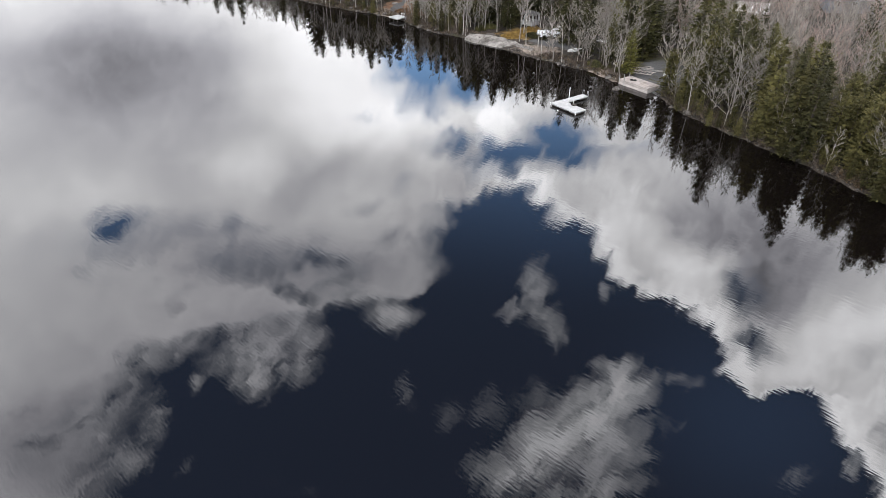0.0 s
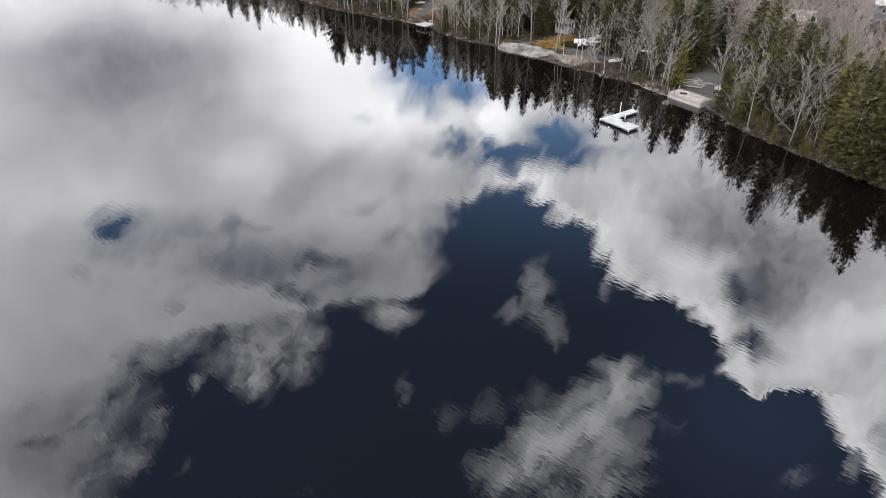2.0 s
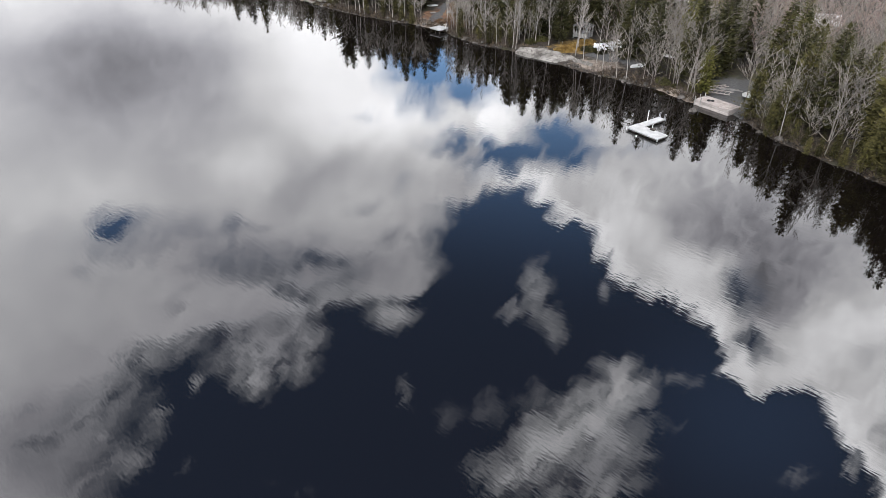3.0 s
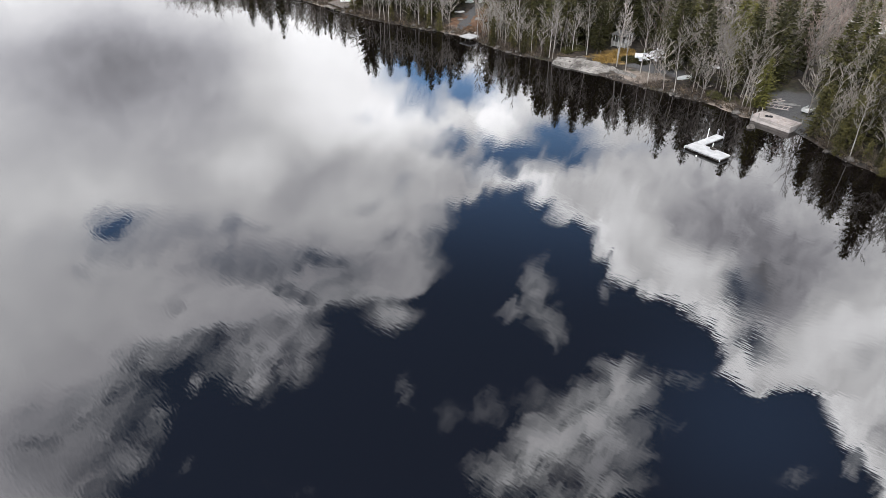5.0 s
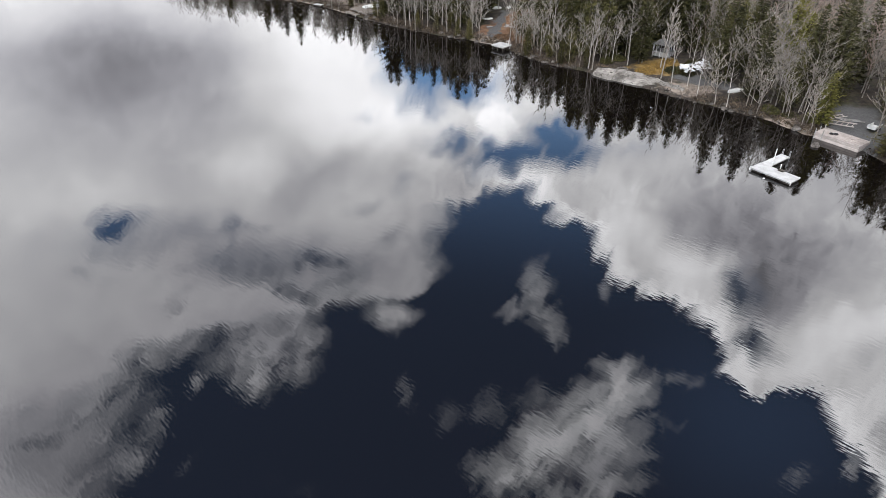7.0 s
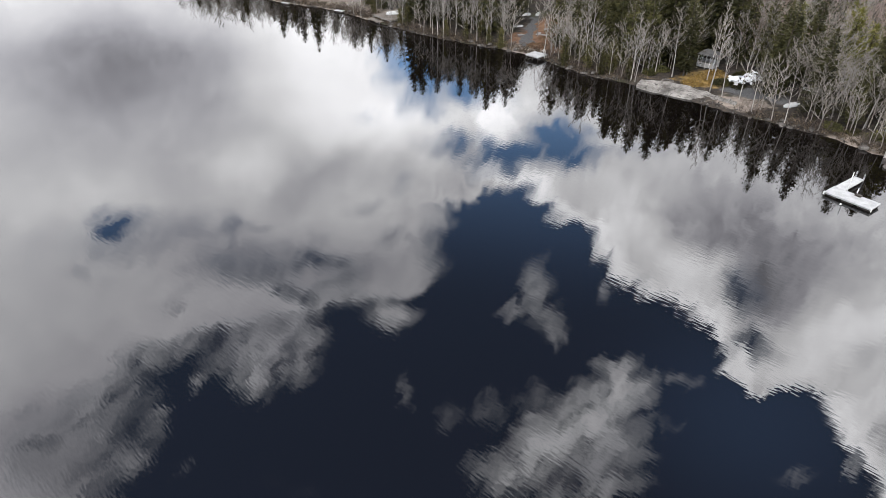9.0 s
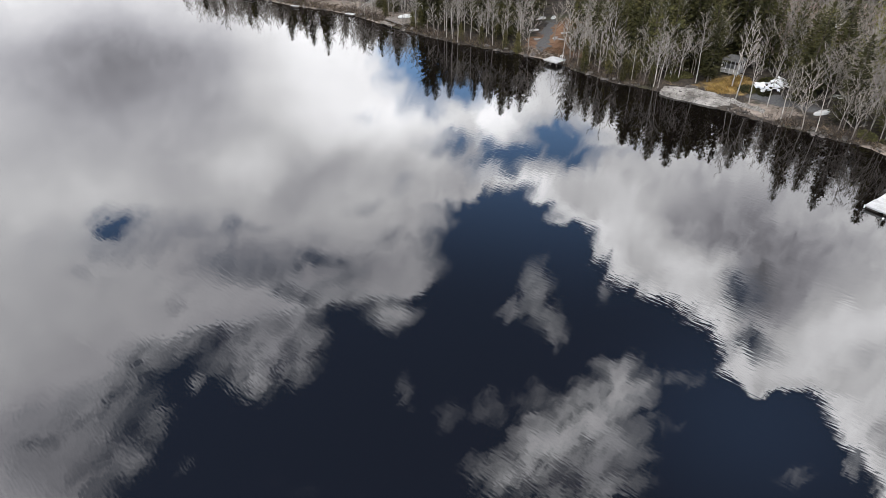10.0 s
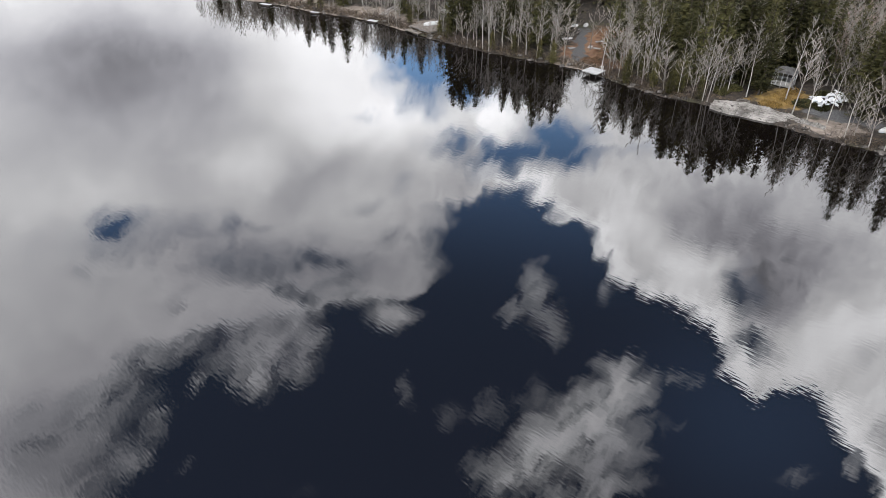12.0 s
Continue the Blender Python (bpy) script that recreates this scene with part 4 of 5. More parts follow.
for kind, places in backwoods.items():
    meshes, unit, text, category = TREE_KINDS[kind]
    meshes = FAR_KINDS.get(kind, meshes)
    for v in range(len(meshes)):
        mine = places[v::len(meshes)]
        if mine:
            joined("far_%s_trunks" % kind, meshes[v][0], mine, unit, "trunks of " + category + " trees deep in the woods", "woods")
            joined("far_%s_crowns" % kind, meshes[v][1], mine, unit, "crowns of " + category + " trees deep in the woods", "woods")


# ---- docks and shore things ----
def on_ground(x, y, turn=0.0, lift=0.0):
    return pose(x, y, height_at(x, y) + lift, 0, 0, turn)


def boarded(length, width, thick, board, gap=0.012):
    """A deck of cross boards, length along x, its top at z 0."""
    bm = bmesh.new()
    n = int(length / board)
    step = length / n
    for k in range(n):
        box(bm, (step - gap, width, thick), pose((k + 0.5) * step - length / 2, 0, -thick / 2 + 0.004 * math.sin(k * 2.7)))
    return bm


def floating_dock():
    """An L of two bleached floats: x runs along the broad float from its far corner, y along the gangway."""
    d = thing("floating_dock", pose(17.97, 101.5, 0.0, 0, 0, -54.5), "bleached white L-shaped floating dock moored off the bank", "floating dock")
    main = part("main_deck", boarded(5.7, 2.5, 0.05, 0.19), DOCK_WHITE, d, "bleached white deck boards")
    main.location = (2.85, 1.25, 0.46)
    walkway = part("walkway_deck", boarded(4.9, 1.3, 0.05, 0.19), DOCK_WHITE, d, "bleached white deck boards")
    walkway.matrix_local = pose(0.75, 4.97, 0.46, 0, 0, 90)
    part("main_frame", boxed((5.6, 2.4, 0.16), pose(2.85, 1.25, 0.325), 0.02), DOCK_WHITE, d)
    part("walkway_frame", boxed((1.2, 4.8, 0.16), pose(0.75, 4.97, 0.325), 0.02), DOCK_WHITE, d)
    for x in (0.9, 2.85, 4.8):
        part("pontoon", boxed((1.5, 2.1, 0.5), pose(x, 1.25, 0.0), 0.08), DOCK_DARK, d, "wet black plastic pontoon")
    for y in (4.2, 6.4):
        part("pontoon", boxed((1.0, 1.4, 0.5), pose(0.75, y, 0.0), 0.08), DOCK_DARK, d, "wet black plastic pontoon")
    part("mooring_pole", bar((1.55, 2.62, -1.5), (1.55, 2.62, 3.0), 0.06), WHITE_PAINT, d, "tall white mooring pole")
    part("mooring_post", bar((2.75, 2.55, -0.4), (2.75, 2.55, 1.25), 0.07), WHITE_PAINT, d)
    part("cleat_box", boxed((0.75, 0.5, 0.22), pose(3.1, 2.2, 0.57), 0.03), DOCK_DARK, d, "dark box on the deck")
    for x in (0.25, 1.25):
        rail = bmesh.new()
        for a, b in (((x, 7.3, 0.4), (x, 7.3, 1.25)), ((x, 7.3, 1.25), (x, 7.6, 1.15)), ((x, 7.6, 1.15), (x, 7.6, -0.5))):
            rod(rail, a, b, 0.035)
        part("ladder_rail", rail, STEEL, d, "bent steel ladder rail")
    for x in (0.0, 5.7):
        part("corner_bumper", bar((x, 0.03, 0.1), (x, 0.03, 0.5), 0.07), WHITE_PAINT, d)
    buoy = bmesh.new()
    bmesh.ops.create_uvsphere(buoy, u_segments=14, v_segments=9, radius=0.12)
    b = part("mooring_buoy", buoy, ROPE_WHITE)
    b.location = (18.8, 98.9, 0.08)
    tagged(b, "small round white mooring buoy floating by the dock", "buoy")


def crib_dock():
    """A timber crib filled with stone: x runs along its lake face, y inland."""
    c = thing("crib_dock", pose(31.9, 112.4, 0.0, 0, 0, -55.5), "weathered tan timber crib dock built against the bank", "dock")
    length, width, top = 6.5, 3.1, 0.92
    deck = part("deck", boarded(length, width, 0.05, 0.24), CRIB_WOOD, c)
    deck.location = (length / 2, width / 2, top)
    for k in range(4):
        z = 0.76 - 0.25 * k
        part("face_timber", boxed((length, 0.16, 0.235), pose(length / 2, 0.08, z), 0.015), CRIB_WOOD, c)
        for x in (0.08, length - 0.08):
            part("end_timber", boxed((0.16, width - 0.34, 0.235), pose(x, width / 2, z), 0.015), CRIB_WOOD, c)
        part("back_timber", boxed((length, 0.16, 0.235), pose(length / 2, width - 0.08, z), 0.015), CRIB_WOOD, c)
    part("stone_fill", boxed((length - 0.4, width - 0.4, 1.3), pose(length / 2, width / 2, 0.2), 0.05), STONE, c)
    for x, y in ((0.1, -0.06), (0.1, 1.2), (0.1, 2.6), (1.2, -0.06), (length - 0.1, width + 0.05)):
        part("post", bar((x, y, -0.6), (x, y, 1.55), 0.07), GREY_WOOD, c, "grey mooring post")
    for y in (0.5, 1.6, 2.6):
        part("sleeper", boxed((2.6, 0.09, 0.07), pose(5.0, y, top + 0.036), 0.01), CRIB_WOOD, c)
    for x in (4.0, 5.0, 6.1):
        part("sleeper", boxed((0.09, 2.6, 0.06), pose(x, width / 2, top + 0.10), 0.01), CRIB_WOOD, c)
    for x, y in ((1.9, 1.1), (2.35, 1.45)):
        ring = bmesh.new()
        n, m, big, small = 18, 8, 0.24, 0.09
        vs = [[ring.verts.new(((big + small * math.cos(b * 2 * math.pi / m)) * math.cos(a * 2 * math.pi / n),
                               (big + small * math.cos(b * 2 * math.pi / m)) * math.sin(a * 2 * math.pi / n), small * math.sin(b * 2 * math.pi / m)))
               for b in range(m)] for a in range(n)]
        for a in range(n):
            for b in range(m):
                ring.faces.new((vs[a][b], vs[(a + 1) % n][b], vs[(a + 1) % n][(b + 1) % m], vs[a][(b + 1) % m]))
        tyre = part("old_tyre", ring, RUBBER)
        tyre.matrix_world = pose(31.9, 112.4, 0, 0, 0, -55.5) @ pose(x, y, top + 0.1)
        tagged(tyre, "old black rubber tyre lying on the crib dock", "tyre", "tyres on the dock")


def ramp_frame(m, length, width, rungs, material_, label):
    r = thing("dock_ramp", m, label, "ramp", "stored ramps")
    for y in (-width / 2, width / 2):
        part("rail", boxed((length, 0.09, 0.14), pose(0, y, 0.07), 0.01), material_, r)
    for k in range(rungs):
        part("rung", boxed((0.09, width - 0.094, 0.08), pose((k + 0.5) * length / rungs - length / 2, 0, 0.07), 0.008), material_, r)
    return r


def trailer():
    t = thing("boat_trailer", on_ground(41.3, 113.6, 35), "small white utility trailer parked on the gravel", "trailer")
    part("bed", boxed((2.0, 1.2, 0.12), pose(0, 0, 0.55), 0.02), HULL, t)
    for y in (-0.6, 0.6):
        part("side_board", boxed((2.0, 0.06, 0.38), pose(0, y, 0.80), 0.01), HULL, t)
        wheel = part("wheel", bar((0.0, y * 1.22 - 0.08, 0.3), (0.0, y * 1.22 + 0.08, 0.3), 0.3, sides=18), RUBBER, t, "black tyre")
        part("hub", bar((0.0, y * 1.22 - 0.09, 0.3), (0.0, y * 1.22 + 0.09, 0.3), 0.13, sides=12), STEEL, wheel)
    part("tail_board", boxed((0.06, 1.14, 0.38), pose(-0.97, 0, 0.80), 0.01), HULL, t)
    part("drawbar", bar((1.0, 0, 0.5), (2.2, 0, 0.4), 0.05), STEEL, t)
    part("jockey_wheel", bar((2.1, 0, 0.0), (2.1, 0, 0.55), 0.04), STEEL, t)


def hull_mesh(length, beam, deep):
    """An overturned hull: rounded keel up, pointed bow and stern."""
    bm = bmesh.new()
    n, m = 18, 9
    rows = []
    for i in range(n + 1):
        u = i / n * 2 - 1
        w = beam / 2 * (1 - abs(u) ** 2.6) ** 0.8 + 0.02
        h = deep * (1 - 0.35 * abs(u) ** 3)
        rows.append([bm.verts.new((u * length / 2, w * math.cos(math.pi * j / m), h * math.sin(math.pi * j / m) ** 0.75 + 0.05)) for j in range(m + 1)])
    for i in range(n):
        for j in range(m):
            f = bm.faces.new((rows[i][j], rows[i + 1][j], rows[i + 1][j + 1], rows[i][j + 1]))
            f.smooth = True
    return bm


def boat(x, y, turn, length, beam, label, mat=None, name="overturned_boat"):
    b = thing(name, on_ground(x, y, turn, 0.05), label, "boat", "boats laid up on the bank")
    part("hull", hull_mesh(length, beam, beam * 0.42), mat or HULL, b)
    part("keel", boxed((length * 0.86, 0.05, 0.06), pose(0, 0, beam * 0.42 + 0.07), 0.01), GREY_WOOD, b)
    for x0 in (-length * 0.28, length * 0.28):
        part("support_log", bar((x0, -beam * 0.6, 0.02), (x0, beam * 0.6, 0.02), 0.07), BARK_GREY, b)
    return b


def screen_house():
    g = thing("screen_house", on_ground(20.0, 149.6, -42, 0.35), "small grey timber screen house with a dark shingled roof", "gazebo")
    w, d = 3.2, 2.9
    part("floor_frame", boxed((w, d, 0.18), pose(0, 0, 0.0), 0.02), GREY_WOOD, g)
    for x in (-w / 2 + 0.1, 0, w / 2 - 0.1):
        for y in (-d / 2 + 0.1, d / 2 - 0.1):
            part("pier", bar((x, y, -0.9), (x, y, -0.092), 0.1), GREY_WOOD, g)
    for y in (-d / 2 + 0.05, d / 2 - 0.05):
        part("half_wall", boxed((w - 0.02, 0.06, 0.72), pose(0, y, 0.452), 0.01), GREY_WOOD, g, "pale grey boarded half wall")
        for k in range(5):
            part("post", boxed((0.09, 0.09, 2.0), pose(-w / 2 + 0.06 + k * (w - 0.12) / 4, y, 1.10), 0.008), WHITE_PAINT, g, "pale painted post")
    for x in (-w / 2 + 0.05, w / 2 - 0.05):
        part("half_wall", boxed((0.06, d - 0.2, 0.72), pose(x, 0, 0.452), 0.01), GREY_WOOD, g, "pale grey boarded half wall")
        for k in range(3):
            part("post", boxed((0.09, 0.09, 2.0), pose(x, -d / 2 + 0.45 + k * (d - 0.9) / 2, 1.10), 0.008), WHITE_PAINT, g, "pale painted post")
    part("back_panel", boxed((w - 0.3, 0.04, 1.2), pose(0, d / 2 - 0.12, 1.45)), DARK_WOOD, g, "dark screened back wall")
    part("wall_plate", boxed((w + 0.1, d + 0.1, 0.12), pose(0, 0, 2.16), 0.01), GREY_WOOD, g)
    roof = bmesh.new()
    e = 0.35
    base = [roof.verts.new(p) for p in ((-w / 2 - e, -d / 2 - e, 2.18), (w / 2 + e, -d / 2 - e, 2.18), (w / 2 + e, d / 2 + e, 2.18), (-w / 2 - e, d / 2 + e, 2.18))]
    ridge = [roof.verts.new(p) for p in ((-w / 2 + 0.9, 0, 3.0), (w / 2 - 0.9, 0, 3.0))]
    for f in ((0, 1, 5, 4), (2, 3, 4, 5), (1, 2, 5), (3, 0, 4), (3, 2, 1, 0)):
        roof.faces.new([(base + ridge)[i] for i in f])
    part("roof", roof, SHINGLE, g, "dark grey shingled hip roof")
    for k in range(3):
        part("step", boxed((0.9, 0.28, 0.05), pose(w / 2 + 0.2 + 0.28 * k, -0.6, -0.12 - 0.18 * k, 0, 0, 90)), GREY_WOOD, g)


def blob(seed, rx, ry, rz, rough, cuts=3, floor=-0.35):
    """A lump with an uneven skin."""
    bm = bmesh.new()
    bmesh.ops.create_icosphere(bm, subdivisions=cuts, radius=1.0)
    for v in bm.verts:
        p = v.co.copy()
        n = noise.noise(p * 1.3 + Vector((seed * 7.1, 0, 0))) + 0.5 * noise.noise(p * 3.1 + Vector((0, seed * 3.3, 0))) + 0.25 * noise.noise(p * 7 + Vector((0, 0, seed)))
        v.co = Vector((p.x * rx, p.y * ry, max(p.z, floor) * rz)) * (1 + rough * n)
    for f in bm.faces:
        f.smooth = cuts > 2
    return bm


floating_dock()
crib_dock()
ramp_frame(pose(36.6, 115.3, height_at(36.6, 115.3) + 0.55, 8, -7, -50), 5.2, 1.2, 7, CRIB_WOOD, "pale timber dock ramp stored on the gravel")
ramp_frame(pose(38.8, 115.6, height_at(38.8, 115.6) + 0.75, -4, 10, 15), 4.6, 1.0, 6, GREY_WOOD, "silver-grey timber ramp lying across another ramp")
ramp_frame(pose(38.0, 118.0, height_at(38.0, 118.0) + 0.3, 3, 2, 20), 3.4, 0.8, 4, CRIB_WOOD, "short pale timber ramp stored on the gravel")
trailer()
pole = part("leaning_pole", bar((0, 0, -0.4), (0.9, 0.5, 4.6), 0.09, 0.06), BARK_PALE)
pole.matrix_world = on_ground(33.4, 120.8)
tagged(pole, "peeled pale pole leaning in the undergrowth", "pole")
screen_house()

boat(27.0, 130.2, 24, 3.6, 1.2, "chalky white rowing boat overturned among bare trees")
boat(33.6, 136.0, -41, 4.4, 0.95, "pale canoe overturned under bare trees", name="overturned_canoe")
boat(-10.6, 188.0, 10, 3.8, 1.3, "white boat overturned at the edge of the clearing")
boat(-7.0, 188.4, 70, 2.8, 1.0, "small white dinghy overturned on the clearing")
boat(-13.3, 179.6, 15, 4.0, 0.8, "pale kayak lying beside the gravel track", name="overturned_kayak")


# granite ledge sloping into the lake
def rock_ledge():
    bm = bmesh.new()
    n, m = 60, 22
    rows = []
    for i in range(n + 1):
        u = i / n
        cx, cy = 5.4 + 13.2 * u, 142.6 - 11.0 * u + 1.1 * math.sin(u * 3.1)
        half = (0.5 + 2.1 * math.sin(math.pi * min(1, u * 1.15 + 0.05)) ** 0.7) * (1.08 - 0.12 * u)
        row = []
        for j in range(m + 1):
            w = j / m * 2 - 1
            x, y = cx + w * half * 0.62, cy + w * half * 0.78
            crack = noise.noise((x * 0.35 - y * 0.25, y * 0.35 + x * 0.6, 2.0))
            step = math.floor((w + 1) * 3.4 + crack * 2.2) * 0.12
            z = 0.16 + step + 0.10 * noise.noise((x * 0.9, y * 0.9, 9)) + 0.05 * noise.noise((x * 3, y * 3, 4))
            z -= max(0, abs(w) - 0.72) * (2.8 if w < 0 else 1.6)
            row.append(bm.verts.new((x, y, z + 0.20)))
        rows.append(row)
    for i in range(n):
        for j in range(m):
            bm.faces.new((rows[i][j], rows[i + 1][j], rows[i + 1][j + 1], rows[i][j + 1]))
    bmesh.ops.recalc_face_normals(bm, faces=bm.faces)
    low = bmesh.ops.extrude_face_region(bm, geom=list(bm.faces))
    for v in low["geom"]:
        if isinstance(v, bmesh.types.BMVert):
            v.co.z -= 1.3
    bmesh.ops.recalc_face_normals(bm, faces=bm.faces)
    tagged(part("rock_ledge", bm, LEDGE), "pale layered granite ledge sloping into the dark lake", "rock")


rock_ledge()

# the ring of stones round a burnt-out fire, on the ledge
ring_thing = thing("fire_ring", pose(10.6, 142.9, max(0.75, height_at(10.6, 142.9)), 0, 0, 0), "ring of grey stones round a burnt-out campfire", "fire ring")
for k in range(11):
    a = k * 2 * math.pi / 11
    stone = part("stone", blob(40 + k % 4, 0.26, 0.2, 0.2, 0.25, 2), STONE, ring_thing)
    stone.matrix_local = pose(0.85 * math.cos(a), 0.85 * math.sin(a), 0.05, 0, 0, math.degrees(a) + 40 * (k % 3))
part("ash_bed", blob(3, 0.62, 0.62, 0.08, 0.15, 2), DARK_WOOD, ring_thing, "black ash and charred sticks")

# old snow on low junipers
rng_s = random.Random(4)
for k in range(64):
    u = rng_s.random()
    w = rng_s.uniform(-1, 1)
    x, y = 20.6 + 5.6 * u - 0.9 * w, 139.9 + 2.6 * u + 0.6 * math.sin(u * 7) + 1.1 * w
    r = rng_s.uniform(0.22, 0.62)
    s = part("snow_patch", blob(60 + k, r, r * rng_s.uniform(0.45, 0.8), 0.16, 0.9, 2), SNOW)
    s.matrix_world = on_ground(x, y, rng_s.uniform(0, 180), 0.55 + 0.55 * (1 - abs(w)) + rng_s.uniform(-0.15, 0.3)) @ pose(0, 0, 0, rng_s.uniform(-25, 25), rng_s.uniform(-25, 25))
    tagged(s, "ragged patch of old white snow lying on low junipers", "snow", "snow patches")


def leaf_heap(seed, rx, ry, rz, count, leaf, mat):
    """A low evergreen or bracken clump of many small blades."""
    rng = random.Random(seed)
    vs, fs = [], []
    for _ in range(count):
        a, r, h = rng.uniform(0, 6.28), math.sqrt(rng.random()), rng.random()
        p = Vector((rx * r * math.cos(a), ry * r * math.sin(a), rz * h * math.sqrt(max(0.05, 1 - r * r))))
        d = Vector((rng.uniform(-1, 1), rng.uniform(-1, 1), rng.uniform(-0.1, 1))).normalized() * leaf * rng.uniform(0.6, 1.3)
        n = d.orthogonal().normalized() * leaf * rng.uniform(0.15, 0.3)
        i = len(vs)
        vs.extend((p - n, p + d, p + n))
        fs.append((i, i + 1, i + 2))
    return mesh_of("foliage", vs, fs, mat)


JUNIPER = [leaf_heap(k, 1.8, 1.3, 0.9, 900, 0.35, NEEDLE) for k in range(3)]
for k, (x, y, s) in enumerate(((20.0, 141.4, 1.1), (22.6, 142.0, 1.1), (24.6, 143.6, 1.2), (22.0, 139.6, 0.9), (26.4, 143.4, 0.9), (33.4, 117.9, 0.9), (29.2, 121.6, 1.0), (31.6, 119.6, 0.8), (8.6, 147.6, 1.0), (10.8, 149.0, 1.1))):
    j = thing("juniper", on_ground(x, y, k * 77, -0.05) @ Matrix.Scale(s, 4), "low dark green juniper bush on the bank", "shrub", "low bushes")
    part("foliage", JUNIPER[k % 3], None, j)

# ochre grass and bracken
rng_g = random.Random(8)
for name, mat, label, cat, spots, blade in (
        ("dead_grass", STRAW, "ochre dead grass behind the granite ledge", "grass", ((16.6, 142.8, 2.6), (18.6, 144.4, 2.4), (14.6, 141.6, 1.9), (20.6, 146.6, 1.7)), 0.55),
        ("bracken", RUST_BRUSH, "rust brown dead bracken over the clearing", "bracken", ((-6.0, 170.0, 3.0), (-3.8, 176.0, 3.2), (-2.4, 182.0, 3.4), (-10.0, 166.0, 2.2), (56, 66, 3.0), (53, 73, 2.2)), 0.5)):
    vs, fs = [], []
    pts = []
    for x, y, r in spots:
        for _ in range(650):
            a, q = rng_g.uniform(0, 6.28), r * math.sqrt(rng_g.random())
            pts.append((x + q * math.cos(a), y + q * math.sin(a)))
    for (x, y), z in zip(pts, heights(pts)):
        if z < 0.1:
            continue
        p = Vector((x, y, z - 0.05))
        d = Vector((rng_g.uniform(-0.6, 0.6), rng_g.uniform(-0.6, 0.6), rng_g.uniform(0.5, 1))) * blade * rng_g.uniform(0.6, 1.2)
        n = d.orthogonal().normalized() * 0.05
        i = len(vs)
        vs.extend((p - n, p + d, p + n))
        fs.append((i, i + 1, i + 2))
    tagged(new(name, mesh_of(name, vs, fs, mat)), label, cat, kind="stuff")

# platform on posts by the clearing
pier = thing("swimming_platform", pose(-10.9, 159.2, 0.0, 0, 0, -45), "pale grey swimming platform on posts with ladder rails", "platform")
top = part("deck", boarded(3.3, 3.1, 0.05, 0.2), DOCK_WHITE, pier, "pale weathered deck boards")
top.location = (0, 0, 0.85)
part("deck_frame", boxed((3.2, 3.0, 0.18), pose(0, 0, 0.70), 0.02), GREY_WOOD, pier)
for x in (-1.4, 0, 1.4):
    for y in (-1.3, 1.3):
        part("post", bar((x, y, -1.6), (x, y, 0.61), 0.09), DARK_WOOD, pier)
for y in (0.5, 1.0):
    r = bmesh.new()
    for a, b in (((0.9, y, 0.8), (0.9, y, 1.75)), ((0.9, y, 1.75), (1.35, y, 1.65)), ((1.35, y, 1.65), (1.75, y, 0.2))):
        rod(r, a, b, 0.035)
    part("ladder_rail", r, WHITE_PAINT, pier, "white ladder rail")

# planks and logs on the clearing
for x, y, turn, length in ((-5.9, 177.6, 25, 2.6), (-4.6, 176.4, 10, 2.2), (-8.6, 174.6, 70, 2.4), (-7.6, 173.2, -30, 1.8), (-12.6, 174.0, 35, 1.6), (-6.4, 169.4, 50, 1.2)):
    p = thing("plank_stack", on_ground(x, y, turn, 0.05), "pale sawn planks stacked on the brown clearing", "planks", "planks on the clearing")
    for k in range(3):
        part("plank", boxed((length - 0.2 * k, 0.26, 0.06), pose(0.05 * k, (k - 1) * 0.3, 0.03 + 0.005 * k), 0.006), GREY_WOOD, p)

# boat deck and cottage on the far bank
fd = thing("lakeside_deck", pose(-42.6, 190.6, 0.0, 0, 0, -52), "grey timber deck over the bank with stone edging", "deck")
t1 = part("deck", boarded(8.0, 5.0, 0.06, 0.22), BROWN_WOOD, fd, "brown-grey deck boards")
t1.location = (0, 0, 1.0)
part("deck_frame", boxed((7.8, 4.8, 0.2), pose(0, 0, 0.83), 0.02), GREY_WOOD, fd)
for x in (-3.7, 0, 3.7):
    for y in (-2.2, 2.2):
        part("post", bar((x, y, -1.5), (x, y, 0.73), 0.1), GREY_WOOD, fd)
lower = part("lower_deck", boarded(5.0, 1.6, 0.06, 0.22), BROWN_WOOD, fd, "lower landing stage")
lower.location = (-1.0, -3.4, 0.45)
for x in (-3.2, 1.2):
    part("post", bar((x, -3.9, -1.4), (x, -3.9, 0.385), 0.09), GREY_WOOD, fd)
sb = thing("covered_boat", pose(-41.6, 192.6, 1.03, 0, 0, 25), "white boat laid upside down on the grey deck", "boat")
part("hull", hull_mesh(4.4, 1.5, 0.7), HULL, sb)
part("keel", boxed((3.8, 0.05, 0.06), pose(0, 0, 0.76), 0.01), GREY_WOOD, sb)


